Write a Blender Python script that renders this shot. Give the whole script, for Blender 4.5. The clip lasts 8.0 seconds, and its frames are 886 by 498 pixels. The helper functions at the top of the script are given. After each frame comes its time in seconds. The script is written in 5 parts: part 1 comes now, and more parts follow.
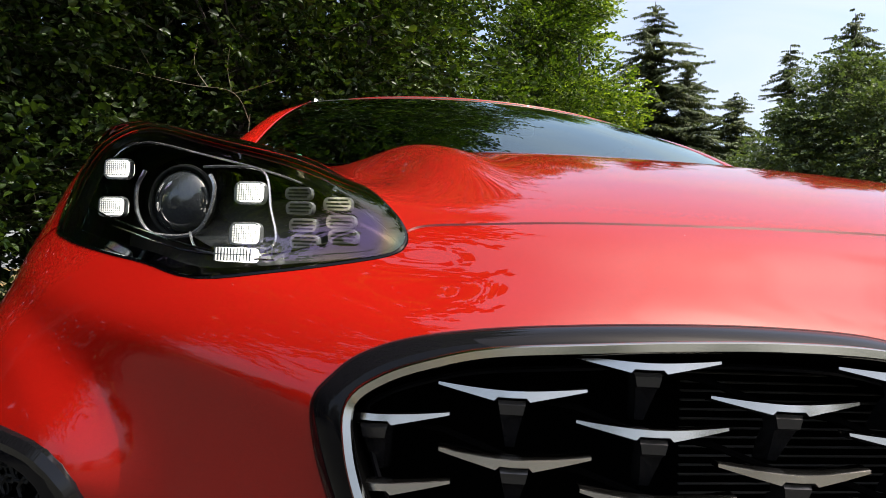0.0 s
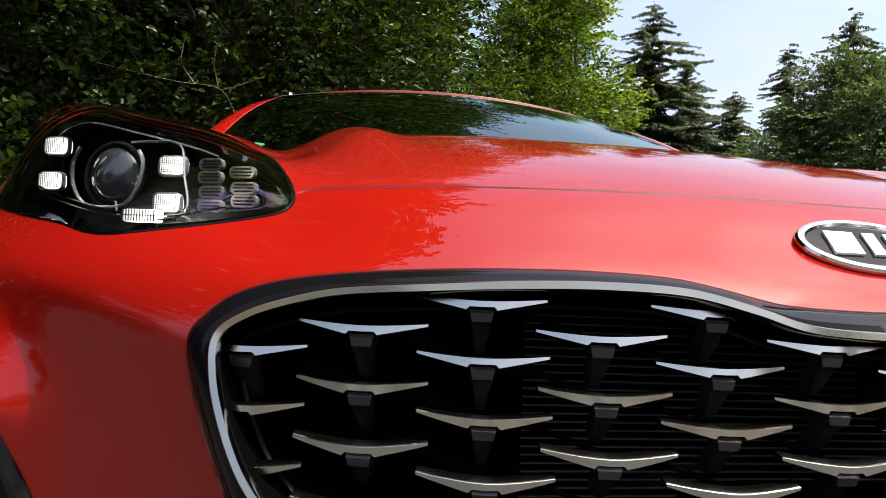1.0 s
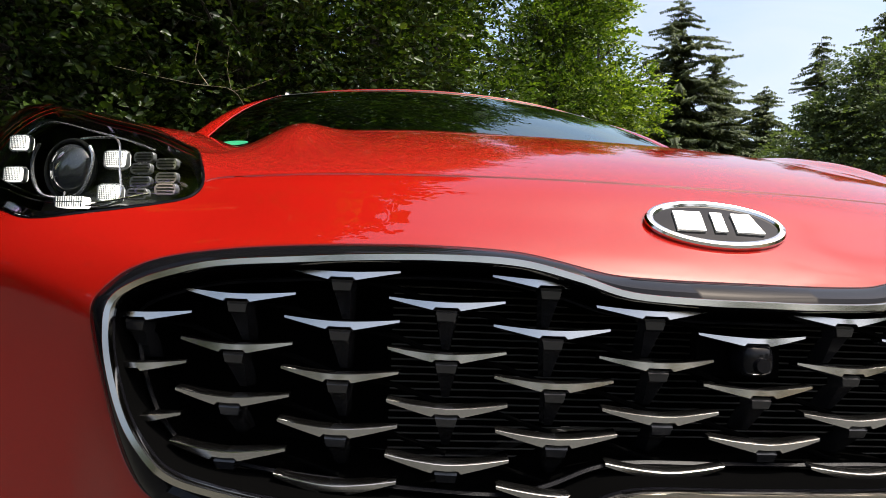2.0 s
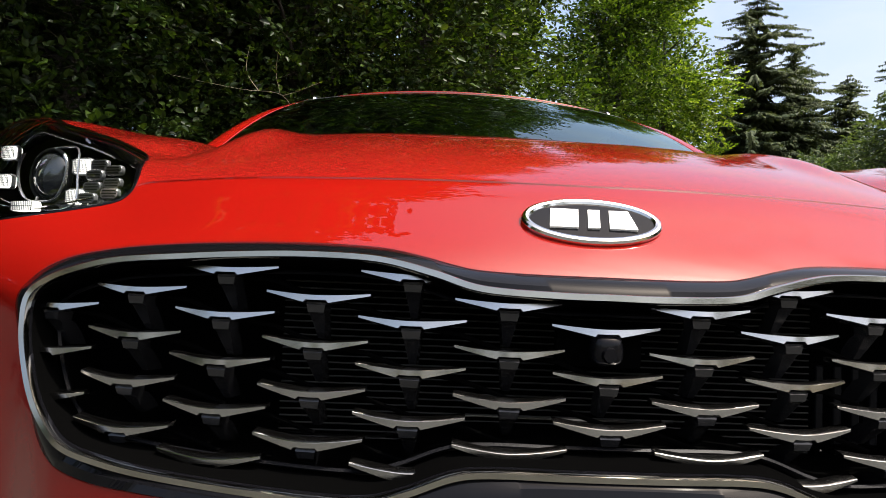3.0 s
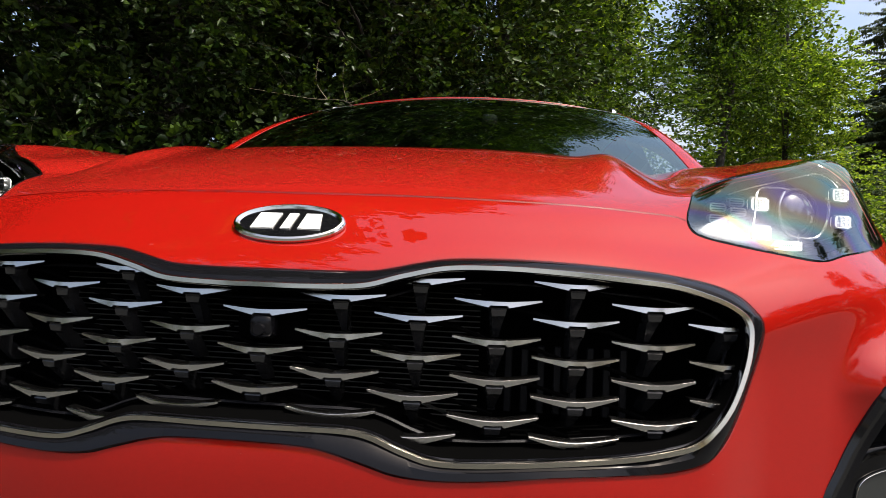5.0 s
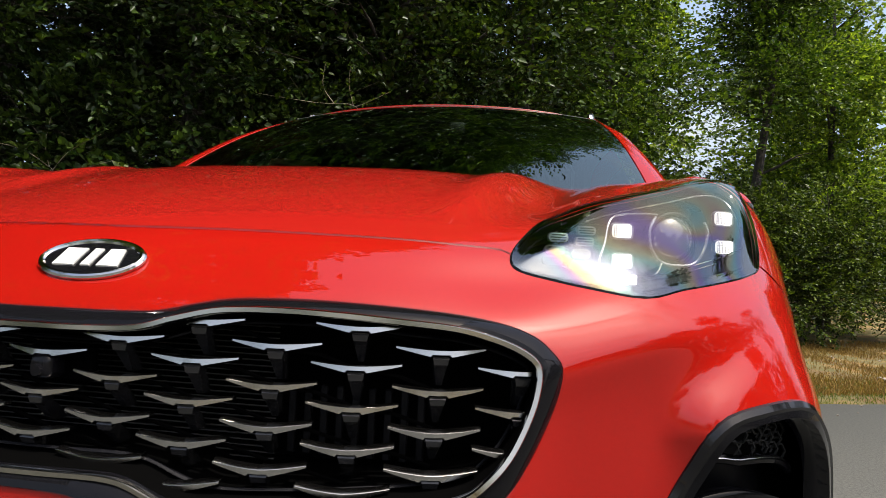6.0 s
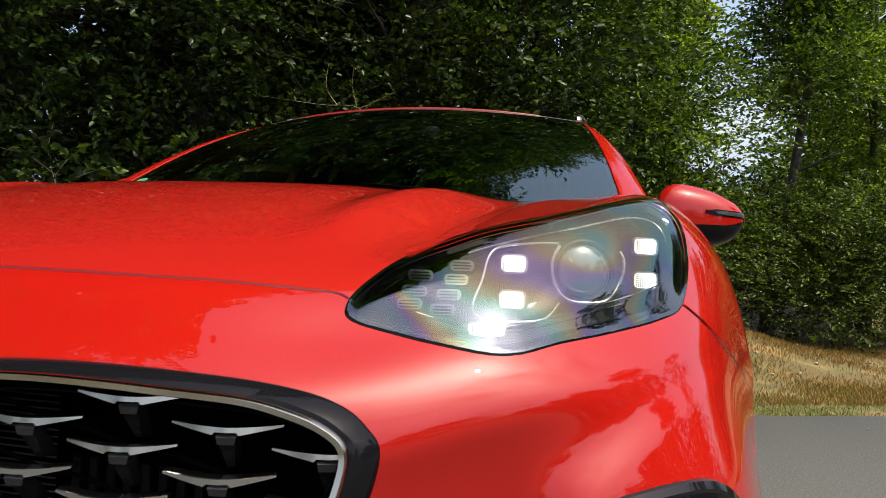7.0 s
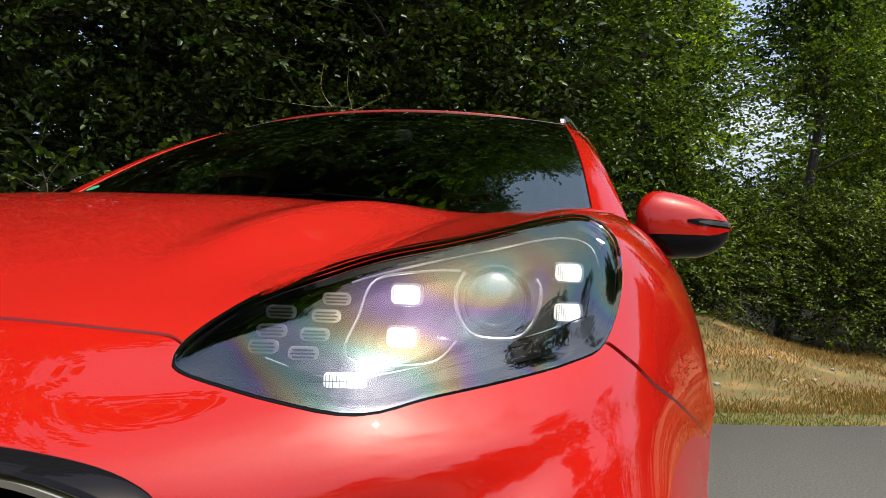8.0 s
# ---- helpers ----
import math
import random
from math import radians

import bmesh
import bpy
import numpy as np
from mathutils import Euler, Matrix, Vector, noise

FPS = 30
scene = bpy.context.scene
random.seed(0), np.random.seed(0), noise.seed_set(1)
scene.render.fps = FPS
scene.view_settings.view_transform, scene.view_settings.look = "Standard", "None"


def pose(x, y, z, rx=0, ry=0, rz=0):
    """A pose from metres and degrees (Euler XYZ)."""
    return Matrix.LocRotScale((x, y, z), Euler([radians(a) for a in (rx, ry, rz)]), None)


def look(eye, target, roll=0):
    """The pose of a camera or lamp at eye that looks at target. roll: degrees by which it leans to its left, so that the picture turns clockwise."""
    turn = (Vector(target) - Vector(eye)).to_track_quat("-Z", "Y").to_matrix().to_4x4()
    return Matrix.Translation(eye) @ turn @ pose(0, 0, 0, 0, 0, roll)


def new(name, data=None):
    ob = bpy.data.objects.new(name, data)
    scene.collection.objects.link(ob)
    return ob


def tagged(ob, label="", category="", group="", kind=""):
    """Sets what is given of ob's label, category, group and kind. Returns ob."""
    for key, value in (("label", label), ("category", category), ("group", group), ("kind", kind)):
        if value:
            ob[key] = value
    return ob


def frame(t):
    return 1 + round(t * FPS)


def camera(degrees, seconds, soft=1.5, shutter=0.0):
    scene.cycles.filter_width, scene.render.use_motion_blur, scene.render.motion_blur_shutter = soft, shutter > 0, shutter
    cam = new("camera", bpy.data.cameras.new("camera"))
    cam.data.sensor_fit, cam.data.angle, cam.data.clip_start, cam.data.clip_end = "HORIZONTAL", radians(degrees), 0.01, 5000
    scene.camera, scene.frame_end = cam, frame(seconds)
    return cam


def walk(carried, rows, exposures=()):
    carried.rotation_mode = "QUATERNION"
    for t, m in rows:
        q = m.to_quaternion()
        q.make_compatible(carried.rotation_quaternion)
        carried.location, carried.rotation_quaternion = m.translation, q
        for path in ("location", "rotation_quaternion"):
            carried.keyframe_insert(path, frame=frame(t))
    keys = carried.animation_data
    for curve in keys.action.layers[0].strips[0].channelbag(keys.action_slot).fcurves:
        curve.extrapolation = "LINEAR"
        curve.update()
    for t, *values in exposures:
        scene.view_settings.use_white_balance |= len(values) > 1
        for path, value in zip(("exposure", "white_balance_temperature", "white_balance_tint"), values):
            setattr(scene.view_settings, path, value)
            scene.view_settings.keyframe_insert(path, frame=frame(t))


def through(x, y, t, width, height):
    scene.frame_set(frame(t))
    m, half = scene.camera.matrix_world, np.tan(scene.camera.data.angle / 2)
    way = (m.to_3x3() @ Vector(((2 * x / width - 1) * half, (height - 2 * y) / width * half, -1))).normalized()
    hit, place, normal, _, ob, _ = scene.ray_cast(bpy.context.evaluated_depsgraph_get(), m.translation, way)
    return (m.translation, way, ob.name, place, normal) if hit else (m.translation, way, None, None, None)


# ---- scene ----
cam = camera(62.9, 8.0, soft=0.6, shutter=0.15)
BASE = pose(-0.5304, -0.3788, 0.9117, 3.4528, -2.4868, -10.3232)
METRES = 1.62
ROWS = [
    (0.0, -0.0001, 0.0022, -0.0001, -0.0829, 0.0183, -0.1732),
    (0.5, 0.0233, -0.0094, -0.0112, -0.1006, -0.0140, -0.1933),
    (1.0, 0.0606, -0.0354, -0.0204, -0.0639, -0.0054, -0.1264),
    (1.5, 0.0973, -0.0589, -0.0274, -0.0478, -0.0010, -0.1604),
    (1.7, 0.1135, -0.0661, -0.0297, 0.5995, -0.0456, -0.0338),
    (2.8, 0.2223, -0.0942, -0.0342, 6.6883, -0.0924, 0.3890),
    (3.0, 0.2447, -0.0958, -0.0326, 7.6569, -0.1788, 0.4677),
    (3.5, 0.2972, -0.1030, -0.0292, 9.8063, -0.1894, 0.6297),
    (4.0, 0.3694, -0.1219, -0.0303, 12.1842, -0.1784, 0.7934),
    (4.2, 0.4019, -0.1263, -0.0352, 13.3110, -0.1480, 0.9522),
    (5.3, 0.5796, -0.1195, -0.0335, 18.8678, -0.3134, 1.0320),
    (5.5, 0.6126, -0.1061, -0.0279, 19.5763, -0.3150, 1.0757),
    (6.0, 0.6828, -0.0557, -0.0133, 21.1982, -0.4242, 1.1000),
    (6.5, 0.7303, 0.0101, -0.0015, 22.5969, -0.4677, 1.2127),
    (7.0, 0.7668, 0.0763, 0.0103, 24.0440, -0.4944, 1.1949),
    (7.5, 0.7907, 0.1385, 0.0218, 24.8545, -0.4865, 1.1641),
    (8.0, 0.8133, 0.1766, 0.0249, 25.4084, -0.4077, 1.1921),
]
walk(cam, [(t, BASE @ pose(METRES * x, METRES * y, METRES * z, 90 + pitch, roll, yaw)) for t, x, y, z, yaw, pitch, roll in ROWS],
     [(0.0, 1.22), (2.0, 1.18), (3.5, 1.15), (5.5, 1.08), (8.0, 1.11)])

# ---- light ----
SUN = Vector((0.40, -0.22, 0.89)).normalized()
world = bpy.data.worlds.new("world")
scene.world = world
world.use_nodes = True
wn, wl = world.node_tree.nodes, world.node_tree.links
sky = wn.new("ShaderNodeTexSky")
sky.sky_type, sky.sun_disc = "NISHITA", False
sky.sun_elevation = math.asin(SUN.z)
sky.sun_rotation = math.atan2(SUN.x, SUN.y)
sky.air_density, sky.dust_density, sky.ozone_density = 0.9, 6.0, 0.3
# thin high cloud
sky_at, wisp, veil, cloudy = wn.new("ShaderNodeTexCoord"), wn.new("ShaderNodeTexNoise"), wn.new("ShaderNodeMapRange"), wn.new("ShaderNodeMixRGB")
stretch = wn.new("ShaderNodeMapping")
stretch.inputs["Scale"].default_value = (1.0, 1.4, 3.2)
wisp.inputs["Scale"].default_value, wisp.inputs["Detail"].default_value, wisp.inputs["Distortion"].default_value = 2.3, 7.0, 0.9
veil.inputs["From Min"].default_value, veil.inputs["From Max"].default_value = 0.46, 0.72
veil.inputs["To Min"].default_value, veil.inputs["To Max"].default_value = 0.0, 0.55
cloudy.inputs[2].default_value = (2.9, 2.95, 3.0, 1)
wl.new(sky_at.outputs["Generated"], stretch.inputs[0])
wl.new(stretch.outputs[0], wisp.inputs["Vector"])
wl.new(wisp.outputs[0], veil.inputs["Value"])
wl.new(veil.outputs[0], cloudy.inputs[0])
wl.new(sky.outputs[0], cloudy.inputs[1])
wl.new(cloudy.outputs[0], wn["Background"].inputs[0])
wn["Background"].inputs[1].default_value = 0.155
sun_data = bpy.data.lights.new("sun", "SUN")
sun_data.energy, sun_data.angle, sun_data.color = 3.0, radians(0.53), (1, 0.95, 0.87)
sun = new("sun", sun_data)
sun.matrix_world = look(SUN * 50, (0, 0, 0))

# ---- materials ----
def shader(name, colour, rough=0.5, metal=0.0, **more):
    """A Principled material; more: other inputs by name, with _ for blanks."""
    m = bpy.data.materials.new(name)
    m.use_nodes = True
    b = m.node_tree.nodes["Principled BSDF"]
    b.inputs["Base Color"].default_value = (*colour, 1)
    b.inputs["Roughness"].default_value, b.inputs["Metallic"].default_value = rough, metal
    for key, value in more.items():
        b.inputs[key.replace("_", " ")].default_value = value
    return m


def nodes_of(m):
    return m.node_tree.nodes, m.node_tree.links, m.node_tree.nodes["Principled BSDF"]


def noisy(m, colours, scale, detail=6.0, bump=0.0, bump_scale=None, rough=None, coord="Object"):
    """Varies a material's colour between the colours by noise, with relief and a changing gloss."""
    n, l, b = nodes_of(m)
    tc = n.new("ShaderNodeTexCoord")
    t = n.new("ShaderNodeTexNoise")
    t.inputs["Scale"].default_value, t.inputs["Detail"].default_value = scale, detail
    l.new(tc.outputs[coord], t.inputs["Vector"])
    r = n.new("ShaderNodeValToRGB")
    r.color_ramp.elements[0].position, r.color_ramp.elements[1].position = 0.32, 0.68
    for i, c in enumerate(colours):
        e = r.color_ramp.elements[i] if i < 2 else r.color_ramp.elements.new(0.32 + 0.36 * 0.5)
        e.color = (*c, 1)
    l.new(t.outputs[0], r.inputs[0])
    l.new(r.outputs[0], b.inputs["Base Color"])
    if bump:
        t2 = n.new("ShaderNodeTexNoise")
        t2.inputs["Scale"].default_value, t2.inputs["Detail"].default_value = bump_scale or scale * 8, 4
        l.new(tc.outputs[coord], t2.inputs["Vector"])
        bp = n.new("ShaderNodeBump")
        bp.inputs["Strength"].default_value, bp.inputs["Distance"].default_value = 1.0, bump
        l.new(t2.outputs[0], bp.inputs["Height"])
        l.new(bp.outputs[0], b.inputs["Normal"])
    if rough:
        mr = n.new("ShaderNodeMapRange")
        mr.inputs["To Min"].default_value, mr.inputs["To Max"].default_value = rough
        l.new(t.outputs[0], mr.inputs["Value"])
        l.new(mr.outputs[0], b.inputs["Roughness"])
    return m


def red_paint(name="red_paint", haze=(0.0, 0.012), film=0.0):
    m = shader(name, (0.31, 0.005, 0.003), 0.45, 0.0, Coat_Weight=1.0, Coat_Roughness=0.01, Coat_IOR=1.47, Specular_IOR_Level=0.0)
    n, l, b = nodes_of(m)
    tc = n.new("ShaderNodeTexCoord")
    # metallic flakes, and specks of dust and pollen on the clear coat
    fl = n.new("ShaderNodeTexVoronoi")
    fl.inputs["Scale"].default_value = 2600
    l.new(tc.outputs["Object"], fl.inputs["Vector"])
    hs = n.new("ShaderNodeMixRGB")
    hs.inputs[1].default_value, hs.inputs[2].default_value = (0.185, 0.0038, 0.0022, 1), (0.265, 0.0060, 0.0034, 1)
    l.new(fl.outputs["Color"], hs.inputs[0])
    dv = n.new("ShaderNodeTexVoronoi")
    dv.inputs["Scale"].default_value = 42
    l.new(tc.outputs["Object"], dv.inputs["Vector"])
    big = n.new("ShaderNodeTexNoise")
    big.inputs["Scale"].default_value = 3.5
    l.new(tc.outputs["Object"], big.inputs["Vector"])
    lim = n.new("ShaderNodeMapRange")
    lim.inputs["From Min"].default_value, lim.inputs["From Max"].default_value = 0.45, 0.75
    lim.inputs["To Min"].default_value, lim.inputs["To Max"].default_value = 0.0, 0.05
    l.new(big.outputs[0], lim.inputs["Value"])
    lt = n.new("ShaderNodeMath")
    lt.operation = "LESS_THAN"
    l.new(dv.outputs["Distance"], lt.inputs[0])
    l.new(lim.outputs[0], lt.inputs[1])
    amount = n.new("ShaderNodeMath")
    amount.operation = "MULTIPLY"
    amount.inputs[1].default_value = 0.3
    l.new(lt.outputs[0], amount.inputs[0])
    thin = n.new("ShaderNodeMath")
    thin.operation = "ADD"
    thin.inputs[1].default_value = film
    l.new(amount.outputs[0], thin.inputs[0])
    dust = n.new("ShaderNodeMixRGB")
    dust.inputs[2].default_value = (0.55, 0.50, 0.42, 1)
    l.new(thin.outputs[0], dust.inputs[0])
    l.new(hs.outputs[0], dust.inputs[1])
    l.new(dust.outputs[0], b.inputs["Base Color"])
    cr = n.new("ShaderNodeMapRange")
    cr.inputs["To Min"].default_value, cr.inputs["To Max"].default_value = haze
    l.new(big.outputs[0], cr.inputs["Value"])
    l.new(cr.outputs[0], b.inputs["Coat Roughness"])
    return m


def clear_glass(name, tint, ior=1.5, film=0.0, gloss=(1, 1, 1)):
    """Thin clear sheet: what lies behind shows through it, and it mirrors by Fresnel. film: strength of rainbow tints
    painted into its reflection.
    """
    m = bpy.data.materials.new(name)
    m.use_nodes = True
    n, l = m.node_tree.nodes, m.node_tree.links
    n.remove(n["Principled BSDF"])
    out = n["Material Output"]
    tr = n.new("ShaderNodeBsdfTransparent")
    tr.inputs[0].default_value = (*tint, 1)
    gl = n.new("ShaderNodeBsdfGlossy")
    gl.inputs["Roughness"].default_value = 0.0
    gl.inputs["Color"].default_value = (*gloss, 1)
    if film:
        # rainbow sheen painted into the mirror colour by noise that drifts over the sheet
        tc = n.new("ShaderNodeTexCoord")
        t = n.new("ShaderNodeTexNoise")
        t.inputs["Scale"].default_value, t.inputs["Detail"].default_value, t.inputs["Distortion"].default_value = 5.5, 1.0, 0.8
        l.new(tc.outputs["Object"], t.inputs["Vector"])
        r = n.new("ShaderNodeValToRGB")
        r.color_ramp.elements[0].position, r.color_ramp.elements[0].color = 0.30, (1, 1, 1, 1)
        r.color_ramp.elements[1].position, r.color_ramp.elements[1].color = 0.72, (1, 1, 1, 1)
        for at, c in ((0.38, (0.55, 0.75, 1)), (0.43, (0.7, 0.5, 1)), (0.48, (1, 0.75, 0.5)), (0.53, (1, 1, 0.62)), (0.59, (0.55, 1, 0.92)), (0.65, (0.6, 0.7, 1))):
            r.color_ramp.elements.new(at).color = tuple(1 - film * (1 - q) for q in c) + (1,)
        l.new(t.outputs[0], r.inputs[0])
        l.new(r.outputs[0], gl.inputs["Color"])
    fr = n.new("ShaderNodeFresnel")
    fr.inputs[0].default_value = ior
    mx = n.new("ShaderNodeMixShader")
    l.new(fr.outputs[0], mx.inputs[0])
    l.new(tr.outputs[0], mx.inputs[1])
    l.new(gl.outputs[0], mx.inputs[2])
    l.new(mx.outputs[0], out.inputs[0])
    return m


def leaf_material(name, dark, light, gloss=0.35, through=0.35):
    """Leaves: each takes its own green, mirrors a little and lets some sun through."""
    m = shader(name, light, gloss, Specular_IOR_Level=0.18)
    n, l, b = nodes_of(m)
    geo = n.new("ShaderNodeNewGeometry")
    mix = n.new("ShaderNodeMixRGB")
    mix.inputs[1].default_value, mix.inputs[2].default_value = (*dark, 1), (*light, 1)
    few = n.new("ShaderNodeMath")
    few.operation = "POWER"
    few.inputs[1].default_value = 1.8
    l.new(geo.outputs["Random Per Island"], few.inputs[0])
    l.new(few.outputs[0], mix.inputs[0])
    l.new(mix.outputs[0], b.inputs["Base Color"])
    tl = n.new("ShaderNodeBsdfTranslucent")
    br = n.new("ShaderNodeMixRGB")
    br.blend_type = "MULTIPLY"
    br.inputs[0].default_value = 1
    br.inputs[2].default_value = (1.5, 1.6, 0.5, 1)
    l.new(mix.outputs[0], br.inputs[1])
    l.new(br.outputs[0], tl.inputs[0])
    ms = n.new("ShaderNodeMixShader")
    ms.inputs[0].default_value = through
    l.new(b.outputs[0], ms.inputs[1])
    l.new(tl.outputs[0], ms.inputs[2])
    l.new(ms.outputs[0], n["Material Output"].inputs[0])
    return m


def lit(name, colour, strength):
    m = shader(name, colour, 0.3)
    b = m.node_tree.nodes["Principled BSDF"]
    b.inputs["Emission Color"].default_value, b.inputs["Emission Strength"].default_value = (*colour, 1), strength
    return m


PAINT = red_paint()
DUSTY_PAINT = red_paint("dusty_red_paint", (0.015, 0.06), 0.006)
GLOSS_BLACK = shader("gloss_black", (0.004, 0.004, 0.005), 0.03, Specular_IOR_Level=0.15)
FRAME_BLACK = shader("frame_black", (0.005, 0.005, 0.006), 0.05, Specular_IOR_Level=0.3)
SATIN_BLACK = noisy(shader("satin_black_plastic", (0.012, 0.012, 0.013), 0.4, Specular_IOR_Level=0.12), [(0.003, 0.003, 0.004), (0.007, 0.007, 0.008)], 40, bump=0.0002, bump_scale=900)
# near-black without gloss; in the gaps and the grille it stands in for shade
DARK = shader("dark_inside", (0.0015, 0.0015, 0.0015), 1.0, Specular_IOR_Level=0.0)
STEM = shader("grille_stem_black", (0.010, 0.010, 0.011), 0.22, Specular_IOR_Level=0.6)
SLAT = shader("radiator_slat", (0.030, 0.029, 0.027), 0.5, Specular_IOR_Level=0.2)
CHROME = shader("bright_chrome", (0.62, 0.61, 0.59), 0.09, 1.0)
TRIM_CHROME = noisy(shader("grille_trim_chrome", (0.40, 0.39, 0.36), 0.12, 1.0), [(0.36, 0.345, 0.30), (0.46, 0.44, 0.39)], 20, rough=(0.10, 0.18))
LAMP_TRIM = shader("lamp_trim", (0.72, 0.72, 0.73), 0.22, 0.8)
SATIN_CHROME = noisy(shader("satin_chrome", (0.66, 0.65, 0.62), 0.2, 1.0), [(0.36, 0.355, 0.345), (0.47, 0.465, 0.455)], 30, rough=(0.12, 0.20))
WINDSCREEN = clear_glass("windscreen_glass", (0.46, 0.53, 0.50), 2.0, 0.0, (0.84, 1.0, 0.96))
SIDE_GLASS = clear_glass("side_glass", (0.55, 0.62, 0.58), 1.6)
LENS = clear_glass("lamp_lens", (0.94, 0.96, 0.96), 1.95, 0.9)
LAMP_DARK = shader("lamp_inside", (0.012, 0.013, 0.013), 0.5, 0.0, Specular_IOR_Level=0.15)
LAMP_SMOKE = shader("lamp_inner_wall", (0.028, 0.030, 0.030), 0.15, 0.0, Specular_IOR_Level=0.3)
BADGE_SILVER = shader("badge_silver", (0.82, 0.82, 0.80), 0.38, 0.5)
LED = lit("led_light", (1.0, 0.96, 0.88), 1.6)
n_, l_, b_ = nodes_of(LED)
tc_, sx_, mr_ = n_.new("ShaderNodeTexCoord"), n_.new("ShaderNodeSeparateXYZ"), n_.new("ShaderNodeMapRange")
mr_.inputs["From Min"].default_value, mr_.inputs["From Max"].default_value = -0.012, 0.010
mr_.inputs["To Min"].default_value, mr_.inputs["To Max"].default_value = 0.5, 2.0
l_.new(tc_.outputs["Object"], sx_.inputs[0])
l_.new(sx_.outputs[0], mr_.inputs["Value"])
l_.new(mr_.outputs[0], b_.inputs["Emission Strength"])
LED.cycles.emission_sampling = "NONE"
LED_SOFT = shader("led_block_clear", (0.34, 0.35, 0.36), 0.25, 0.6)
PROJECTOR = shader("projector_lens", (0.05, 0.055, 0.06), 0.02, 0.0, Coat_Weight=1.0, IOR=1.7)
RUBBER = noisy(shader("rubber", (0.02, 0.02, 0.021), 0.75), [(0.005, 0.005, 0.005), (0.011, 0.011, 0.011)], 30, bump=0.0004, bump_scale=300)
ALLOY = shader("alloy", (0.5, 0.5, 0.5), 0.25, 1.0)
CABIN = noisy(shader("cabin_plastic", (0.02, 0.02, 0.021), 0.6), [(0.016, 0.016, 0.017), (0.028, 0.028, 0.028)], 20, bump=0.0003, bump_scale=500)
FABRIC = noisy(shader("dark_fabric", (0.03, 0.03, 0.032), 0.9), [(0.022, 0.022, 0.024), (0.045, 0.045, 0.047)], 60, bump=0.0004, bump_scale=600)
STICKER = shader("green_sticker", (0.02, 0.24, 0.11), 0.5)
ASPHALT = noisy(shader("asphalt", (0.11, 0.11, 0.11), 0.85), [(0.030, 0.032, 0.028), (0.074, 0.076, 0.067)], 70, 12, bump=0.005, bump_scale=120)
GRASS_SOIL = noisy(shader("dry_verge_soil", (0.2, 0.15, 0.08), 0.95), [(0.10, 0.052, 0.014), (0.20, 0.112, 0.036), (0.070, 0.066, 0.016)], 1.3, 12, bump=0.02, bump_scale=30)
BARK = noisy(shader("bark", (0.06, 0.05, 0.04), 0.9), [(0.016, 0.014, 0.012), (0.045, 0.038, 0.030)], 9, 8, bump=0.01, bump_scale=40)
STONE = noisy(shader("pale_stone", (0.35, 0.32, 0.27), 0.9), [(0.14, 0.125, 0.10), (0.28, 0.25, 0.21)], 9)
PALE_TWIG = noisy(shader("pale_twig_bark", (0.28, 0.24, 0.17), 0.8), [(0.22, 0.18, 0.12), (0.36, 0.31, 0.22)], 25)
STRAP = noisy(shader("brown_strap", (0.22, 0.10, 0.05), 0.7), [(0.50, 0.27, 0.13), (0.66, 0.38, 0.19)], 80)
TWIG = shader("twig_bark", (0.022, 0.019, 0.013), 0.9, Specular_IOR_Level=0.1)
# one beech leaf in three greens: shade, half light and sun put into the colour
LEAF_SHADED = leaf_material("beech_leaves_shaded", (0.007, 0.017, 0.004), (0.052, 0.086, 0.016), 0.36, 0.22)
LEAF_SUNLIT = leaf_material("beech_leaves_sunlit", (0.034, 0.070, 0.011), (0.235, 0.300, 0.040), 0.4, 0.42)
LEAF_HALF_LIT = leaf_material("beech_leaves_half_lit", (0.012, 0.030, 0.005), (0.092, 0.138, 0.019), 0.34, 0.32)
LEAF_BUSH = leaf_material("bush_leaves", (0.007, 0.018, 0.003), (0.105, 0.145, 0.022), 0.38, 0.26)
LEAF_FAR = leaf_material("poplar_leaves", (0.050, 0.074, 0.038), (0.098, 0.130, 0.066), 0.5, 0.32)
NEEDLES = leaf_material("spruce_needles", (0.035, 0.050, 0.026), (0.095, 0.115, 0.052), 0.6, 0.2)
STRAW = leaf_material("dry_grass_blades", (0.14, 0.086, 0.026), (0.30, 0.195, 0.070), 0.7, 0.3)
GRASS = leaf_material("green_grass_blades", (0.06, 0.095, 0.018), (0.19, 0.19, 0.045), 0.6, 0.3)

RIDGE, VALLEY = 0.014, 0.020
HOLLOW, SWELL = 0.24, 0.018
